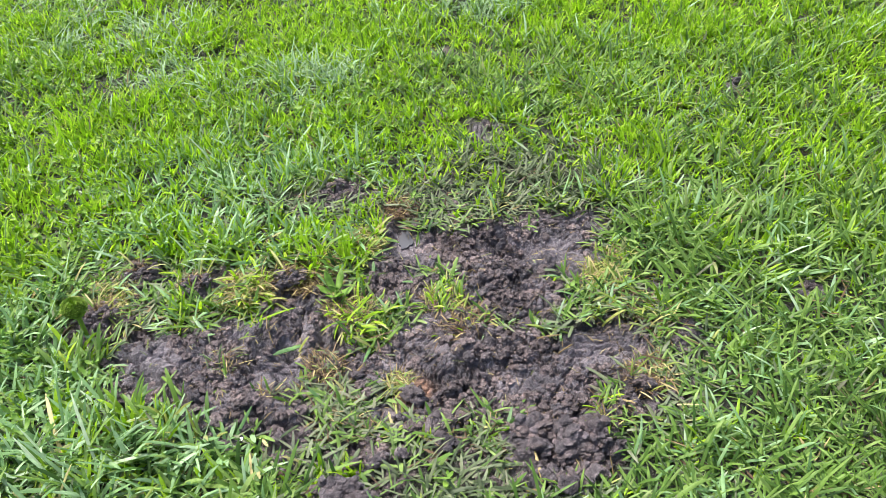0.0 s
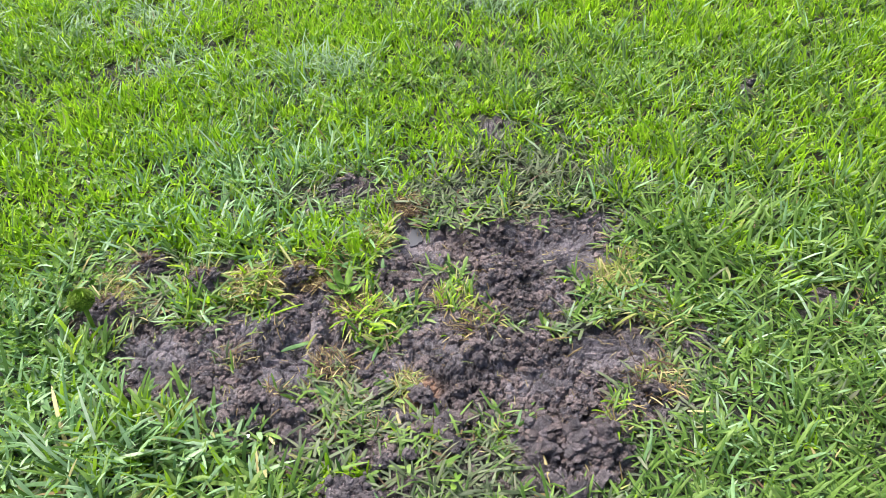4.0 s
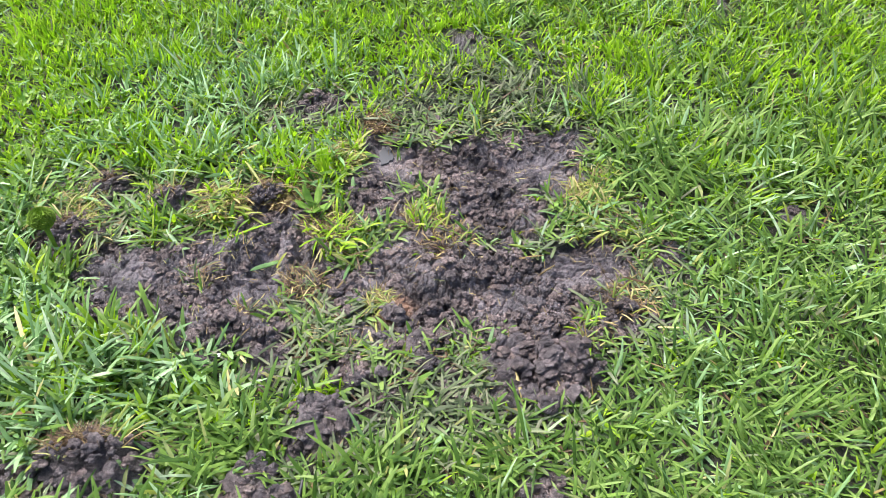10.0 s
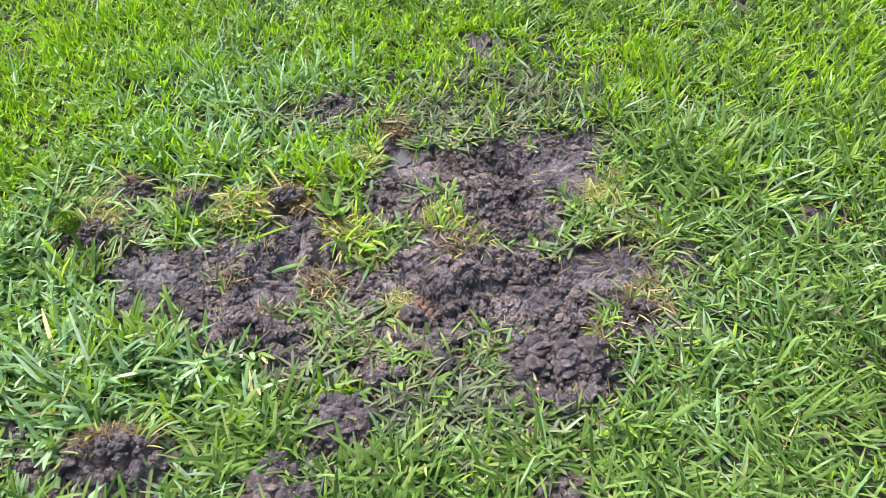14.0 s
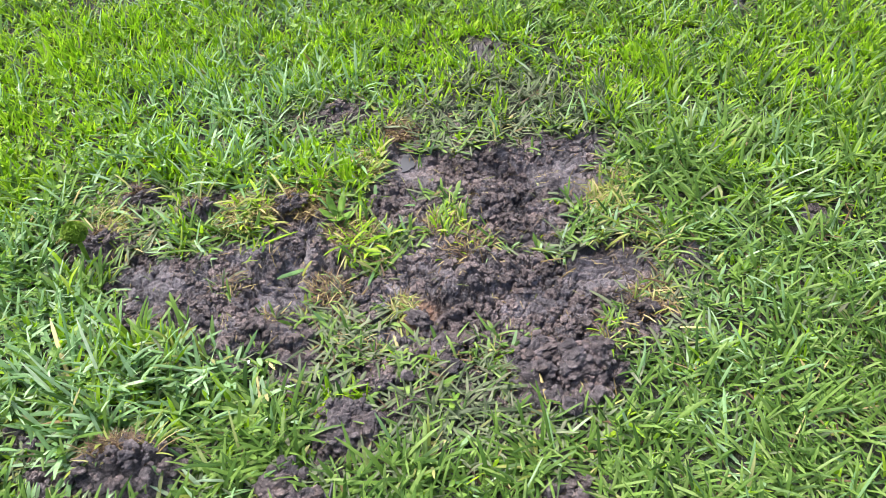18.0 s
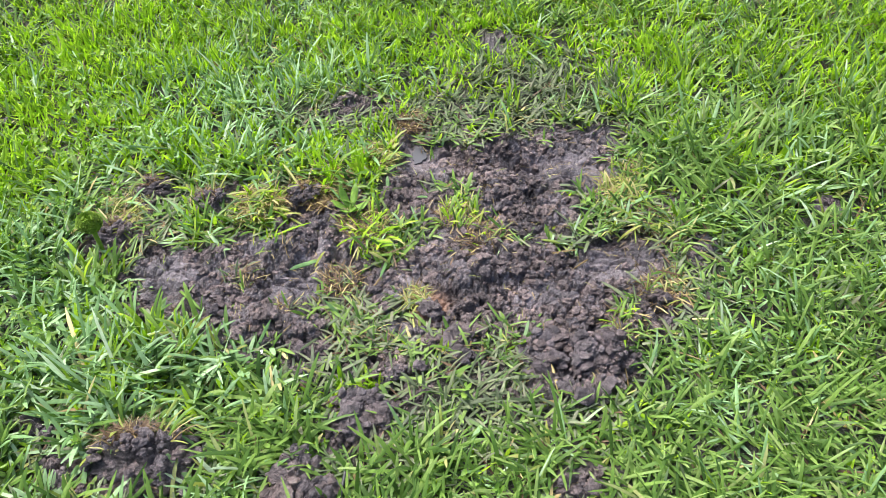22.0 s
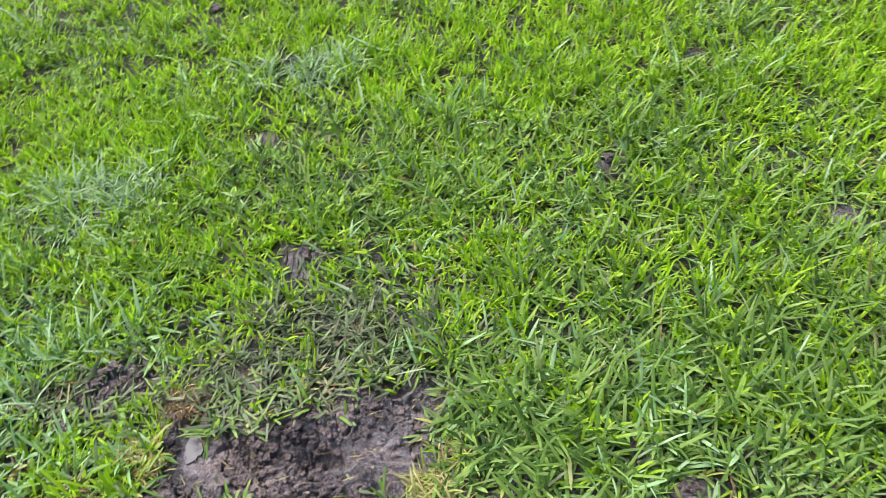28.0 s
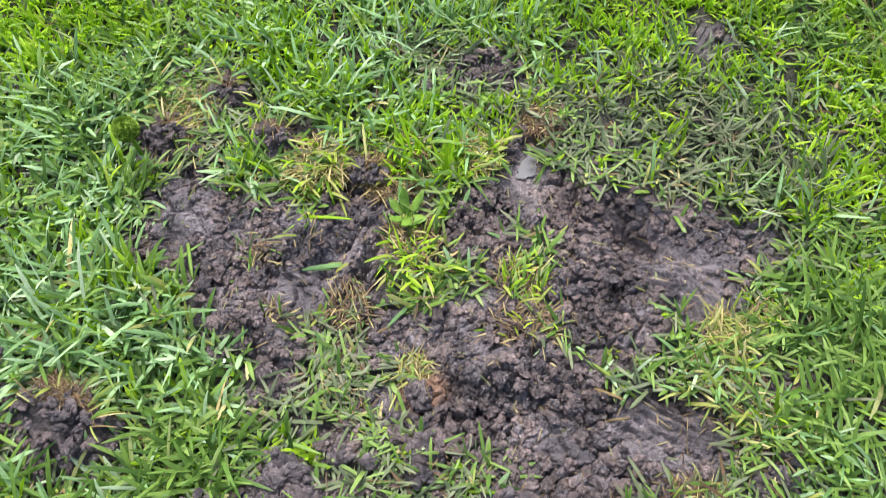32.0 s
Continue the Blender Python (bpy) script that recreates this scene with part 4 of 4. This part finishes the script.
# ---- overturned turf with its roots ----
def turf_clod(x, y, rx, ry, h, roots, seed, n=10):
    top = new("turf_clod")
    z0 = max(hz(x, y), -0.032)
    top.location = (x, y, z0)
    tagged(top, "overturned clod of turf, dark soil with torn brown roots", "turf clod", "turf clods")
    g = random.Random(seed)
    bm = bmesh.new()
    lumpy_ball(bm, (0, 0, 0), 1.0, 5, 0.0, seed)
    for v in bm.verts:
        d = v.co.normalized()
        rise = max(v.co.z, 0) ** 0.6 + min(v.co.z, 0)
        p = Vector((v.co.x * rx, v.co.y * ry, rise * h * 1.4 - h * 0.25))
        w = Vector((x, y, 0))
        near = noise.voronoi((p + w) * 30)[0]
        small = noise.voronoi((p + w) * 75)[0]
        out = 0.018 * noise.noise((p + w) * 18) + 0.020 * min(near[1] - near[0], 0.6) + 0.008 * min(small[1] - small[0], 0.6) + 0.005 * noise.noise((p + w) * 170) - 0.012
        v.co = p + d * out
    soil = part("soil", bm, CRUMB, top)
    soil.data.polygons.foreach_set("use_smooth", np.zeros(len(soil.data.polygons), bool))
    for k in range(int(420 * (rx + ry))):
        a, d = g.uniform(0, 6.28), math.sqrt(g.random())
        lx, ly = d * rx * math.cos(a), d * ry * math.sin(a) - 0.15 * ry
        up = -0.25 * h + 1.4 * h * max(0.03, 1 - (lx / rx) ** 2 - (ly / ry) ** 2) ** 0.3
        r = (0.004 + 0.014 * g.random() ** 2) * (0.55 + 4 * min(rx, 0.11))
        ob = new("soil_lump", g.choice(BIG if r > 0.016 else MEDIUM))
        ob.parent = top
        ob.matrix_basis = Matrix.Translation((lx, ly, up - 0.3 * r)) @ Euler((g.uniform(-0.6, 0.6), g.uniform(-0.6, 0.6), g.uniform(0, 6.28))).to_matrix().to_4x4() @ Matrix.Scale(r, 4)
    q = np.random.default_rng(seed)
    m = roots
    bx, by = q.normal(-0.40, 0.34, m).clip(-0.95, 0.6) * rx, q.normal(0.72, 0.16, m).clip(0.2, 1.0) * ry
    crown = -0.25 * h + 1.4 * h * np.clip(1.0 - (bx / rx) ** 2 - (by / ry) ** 2, 0.02, 1) ** 0.3
    base = np.stack([bx, by, crown + q.uniform(-0.008, 0.001, m)], 1)
    fv, fq = blade_arrays(base, q.normal(-1.7, 1.7, m), q.normal(1.45, 0.25, m), q.normal(0.35, 0.6, m), q.uniform(0.010, 0.034, m), q.uniform(0.0006, 0.0018, m), 0 * bx, q.normal(0, 0.7, m))
    mat = new("root_mat", mesh_of("root_mat", fv, fq, mats=(LEAF["rust"], LEAF["straw"]), index=np.repeat((q.random(m) < 0.15).astype(int), 6)))
    mat.parent = top
    tagged(mat, "matted torn brown roots", kind="stuff")
    for k in range(n):
        kind = g.choice(("green", "pale", "pale", "straw"))
        ob = new("blade", g.choice(BLADES[kind]))
        ob.parent = top
        a = g.uniform(-0.6, 3.7)
        ob.matrix_basis = Matrix.Translation((0.5 * rx * math.cos(a), 0.7 * ry * abs(math.sin(a)), h * 0.9)) @ Matrix.Rotation(a, 4, "Z") @ Matrix.Rotation(0.35 + abs(g.gauss(0.5, 0.3)), 4, "Y") @ Matrix.Scale(g.uniform(0.045, 0.08), 4)
    return top


turf_clod(-0.590, 0.698, 0.112, 0.070, 0.054, 900, 61, 12)
turf_clod(-0.745, 1.405, 0.036, 0.034, 0.030, 120, 67, 6)
turf_clod(-0.800, 1.262, 0.042, 0.042, 0.030, 120, 71, 6)
turf_clod(-0.590, 1.345, 0.050, 0.036, 0.045, 380, 75, 8)
turf_clod(-0.380, 1.365, 0.045, 0.030, 0.030, 140, 79, 6)


# ---- moss ball, dry runners, straws, dead leaves, stone ----
def build_moss():
    bm = bmesh.new()
    lumpy_ball(bm, (0, 0, 0), 0.025, 3, 0.25, 90)
    top = new("moss_ball")
    top.location = (-0.801, 1.195, 0.085)
    tagged(top, "round cushion of olive green moss in the grass", "moss")
    part("moss_core", bm, MOSS, top)
    g = np.random.default_rng(3)
    n = 1500
    d = g.normal(0, 1, (n, 3))
    d /= np.linalg.norm(d, axis=1)[:, None]
    v, q = blade_arrays(d * [0.024, 0.021, 0.022], np.arctan2(d[:, 1], d[:, 0]), np.arccos(d[:, 2].clip(-1, 1)), g.uniform(-0.5, 0.5, n), g.uniform(0.002, 0.005, n), g.uniform(0.0014, 0.0026, n), 0 * d[:, 0], 0 * d[:, 0])
    ob = new("moss_cover", mesh_of("moss_cover", v, q, mats=(MOSS,)))
    ob.parent = top
    tagged(ob, kind="stuff")
    bm = bmesh.new()
    bmesh.ops.create_cone(bm, segments=8, radius1=0.003, radius2=0.006, depth=0.110, cap_ends=True)
    bmesh.ops.translate(bm, verts=bm.verts, vec=(0, 0, -0.068))
    part("stem_base", bm, MOSS, top)


build_moss()


def runner(x, y, way, long, mat, seed, thick=0.0013, label="dry bent grass runner lying on the soil"):
    g = random.Random(seed)
    cu = bpy.data.curves.new("dry_runner", "CURVE")
    cu.dimensions, cu.bevel_depth, cu.bevel_resolution, cu.resolution_u = "3D", thick, 1, 3
    sp = cu.splines.new("POLY")
    n = 12
    sp.points.add(n - 1)
    a = radians(way)
    for k in range(n):
        z = hz(x, y) + 0.004 + 0.012 * math.sin(math.pi * k / (n - 1)) * g.random()
        sp.points[k].co = (x, y, z, 1)
        sp.points[k].radius = 1 - 0.5 * k / n
        a += g.gauss(0, 0.28)
        x, y = x + long / n * math.cos(a), y + long / n * math.sin(a)
    cu.materials.append(mat)
    ob = new("dry_runner", cu)
    return tagged(ob, label, "dry stem", "dry runners")


RUNNERS_INNER = [
    (0.0, 1.285, -50, 0.12), (0.045, 1.27, -75, 0.10), (-0.80, 1.34, -30, 0.13), (-0.78, 1.36, -70, 0.12), (-0.70, 1.36, 150, 0.10),
    (-0.55, 1.38, -70, 0.12), (-0.50, 1.33, -120, 0.10), (0.33, 1.30, 60, 0.09), (-0.15, 1.62, 20, 0.07), (-0.13, 1.60, 190, 0.08),
    (0.02, 1.44, -80, 0.09), (-0.30, 1.10, 100, 0.09), (0.40, 1.07, 120, 0.10), (0.42, 1.02, 30, 0.10), (-0.36, 1.40, 10, 0.09),
    (-0.62, 0.78, -60, 0.09),
]
RUNNERS_RIM = [
    (-0.55, 0.74, -100, 0.08), (0.25, 1.24, 190, 0.08), (-0.42, 1.24, -75, 0.10), (-0.22, 1.75, -40, 0.16), (-0.86, 1.28, -35, 0.12),
    (-0.82, 1.29, -50, 0.10), (-0.84, 1.31, 20, 0.09), (-0.79, 1.27, -20, 0.09), (-0.50, 1.30, -80, 0.08), (-0.47, 1.32, -60, 0.09),
    (-0.40, 1.41, 5, 0.10), (-0.38, 1.39, -15, 0.08), (-0.33, 1.42, 170, 0.09), (0.04, 1.36, -65, 0.13), (0.06, 1.30, -70, 0.12),
    (0.30, 1.47, 15, 0.10),
]
for k, (x, y, way, long) in enumerate(RUNNERS_INNER + RUNNERS_RIM):
    runner(x, y, way, long, PIECE["straw" if k % 4 else "rust"], 300 + k)


def fallen_blade(x, y, way, long, kind, seed):
    g = np.random.default_rng(seed)
    one = np.ones(1)
    v, q = blade_arrays(np.zeros((1, 3)), one * radians(way), one * 1.40, one * 0.22, one * long, one * min(0.0075, 0.10 * long), one * 0.4, one * g.normal(0, 0.5), 4)
    ob = new("fallen_blade", mesh_of("fallen_blade", v, q, mats=(PIECE[kind],)))
    s = ob.modifiers.new("thickness", "SOLIDIFY")
    s.thickness = 0.0004
    ends = [hz(x + f * long * math.cos(radians(way)), y + f * long * math.sin(radians(way))) for f in (0, 0.35, 0.7)]
    ob.location = (x, y, max(ends) + 0.002)
    words = {"lime": "bright yellow-green", "pale": "pale bleached", "straw": "dry straw-coloured", "green": "broad green", "rust": "rust-brown dead"}
    tagged(ob, words[kind] + " grass blade lying across the soil", "grass blade", "fallen grass blades")


for k, (x, y, way, long, kind) in enumerate([
    (-0.428, 1.226, 20, 0.085, "lime"), (0.247, 1.190, 168, 0.093, "pale"), (0.220, 1.130, 33, 0.039, "straw"),
    (-0.605, 1.077, -46, 0.084, "green"), (-0.563, 0.800, -43, 0.064, "green"), (-0.516, 0.757, -28, 0.070, "green"),
    (-0.485, 0.635, 140, 0.084, "green"), (-0.119, 1.011, -82, 0.039, "pale"), (-0.085, 1.018, 18, 0.026, "straw"),
    (0.306, 1.283, 125, 0.075, "green"), (0.066, 0.918, 23, 0.066, "lime"), (0.160, 0.815, 100, 0.063, "straw"),
    (-0.234, 1.050, -72, 0.039, "straw"), (-0.406, 1.295, -42, 0.054, "pale"), (0.291, 0.801, 17, 0.039, "green"),
    (0.020, 1.228, 30, 0.022, "pale"), (-0.226, 0.668, 85, 0.032, "rust"), (0.045, 1.560, 10, 0.040, "lime"), (0.020, 1.255, 75, 0.060, "pale"), (0.178, 1.170, 3, 0.055, "straw"),
]):
    fallen_blade(x, y, way, long, kind, 400 + k)


def broadleaf_weed(x, y, many, long, seed):
    """A rosette of broad, soft leaves."""
    g = np.random.default_rng(seed)
    top = new("broadleaf_weed")
    top.location = (x, y, hz(x, y))
    tagged(top, "small rosette weed with broad soft light green leaves", "weed", "broadleaf weeds")
    for k in range(many):
        v, q = leaf_arrays(np.array([[0.0, 0.0, 0.004]]), np.array([6.28 * k / many + g.normal(0, 0.3)]), np.array([g.uniform(0.7, 1.25)]), np.array([long * g.uniform(0.7, 1.15)]), np.array([long * g.uniform(0.26, 0.38)]))
        leaf = new("leaf", mesh_of("leaf", v, q, mats=(WEED,)))
        leaf.modifiers.new("thickness", "SOLIDIFY").thickness = 0.0005
        leaf.parent = top


broadleaf_weed(-0.268, 1.315, 6, 0.058, 1)
broadleaf_weed(-0.940, 1.160, 6, 0.045, 2)
broadleaf_weed(-0.900, 1.060, 5, 0.040, 3)
broadleaf_weed(-0.720, 0.790, 6, 0.038, 4)
broadleaf_weed(-0.360, 0.690, 5, 0.040, 5)
broadleaf_weed(0.520, 1.420, 5, 0.034, 6)


def build_straws():
    n = 5000
    x, y = rng.uniform(-0.9, 0.5, n), rng.uniform(0.6, 1.75, n)
    keep = (dug(x, y) > 0.3) & (rng.random(n) < 0.30)
    x, y = x[keep], y[keep]
    n = len(x)
    base = np.stack([x, y, height(x, y) + 0.004], 1)
    v, q = blade_arrays(base, rng.uniform(0, 6.28, n), rng.uniform(1.2, 1.55, n), rng.uniform(-0.1, 0.4, n), rng.uniform(0.006, 0.030, n), rng.uniform(0.0007, 0.0018, n), rng.uniform(0, 0.4, n), rng.normal(0, 0.6, n))
    me = mesh_of("straw_litter", v, q, mats=(LEAF["straw"], LEAF["pale"]), index=np.repeat((rng.random(n) < 0.25).astype(int), 6))
    tagged(new("straw_litter", me), "bits of pale straw and fine roots strewn over mud", "straw", kind="stuff")


build_straws()


def dead_leaf(x, y, r, seed):
    v, q = leaf_arrays(np.zeros((1, 3)), np.array([seed * 1.0]), np.array([1.3]), np.array([r * 2.2]), np.array([r * 1.3]))
    ob = new("dead_leaf", mesh_of("dead_leaf", v, q, mats=(BROWN,)))
    s = ob.modifiers.new("thickness", "SOLIDIFY")
    s.thickness = 0.0006
    ob.location = (x, y, hz(x, y) + 0.035)
    tagged(ob, "small curled brown dead leaf lying on the grass", "leaf", "dead leaves")


dead_leaf(1.565, 1.345, 0.016, 1)
dead_leaf(1.462, 1.690, 0.014, 2)
dead_leaf(-0.30, 2.10, 0.010, 4)

bm = bmesh.new()
lumpy_ball(bm, (0, 0, 0), 0.013, 3, 0.2, 40)
TAN = soil_material("tan_clay", (0.12, 0.08, 0.055), (0.18, 0.12, 0.085), (0.24, 0.17, 0.12), True)
lump = part("clay_lump", bm, TAN, None)
lump.location = (-0.322, 0.853, hz(-0.322, 0.853) + 0.012)
tagged(lump, "small tan lump of clay between grass and soil", "clay lump")


# ---- hose end and petal ----
def build_hose():
    m, n, l, b = material("black_rubber", 0.5)
    scuff = noise_node(n, l, 120, 4)
    c = ramp(n, [(0.4, (0.012, 0.013, 0.014)), (0.65, (0.035, 0.037, 0.040))])
    l.new(scuff.outputs["Fac"], c.inputs["Fac"])
    l.new(c.outputs["Color"], b.inputs["Base Color"])
    cu = bpy.data.curves.new("black_hose", "CURVE")
    cu.dimensions, cu.bevel_depth, cu.bevel_resolution, cu.use_fill_caps = "3D", 0.0035, 3, True
    sp = cu.splines.new("POLY")
    way = [(-0.236, 0.560), (-0.234, 0.590), (-0.232, 0.615), (-0.229, 0.640), (-0.225, 0.662)]
    sp.points.add(len(way) - 1)
    for k, (x, y) in enumerate(way):
        sp.points[k].co = (x, y, hz(x, y) + 0.012 + 0.004 * k, 1)
    cu.materials.append(m)
    tagged(new("black_hose", cu), "end of a thin black rubber hose in the grass", "hose")


build_hose()


def build_petal():
    m, n, l, b = material("white_petal_skin", 0.6)
    b.inputs["Base Color"].default_value = (0.75, 0.76, 0.74, 1)
    v, q = leaf_arrays(np.zeros((1, 3)), np.array([0.6]), np.array([1.2]), np.array([0.010]), np.array([0.008]))
    ob = new("white_petal", mesh_of("white_petal", v, q, mats=(m,)))
    ob.modifiers.new("thickness", "SOLIDIFY").thickness = 0.0006
    ob.location = (-0.414, 0.913, hz(-0.414, 0.913) + 0.030)
    tagged(ob, "tiny white petal caught on the grass blades", "petal")


build_petal()
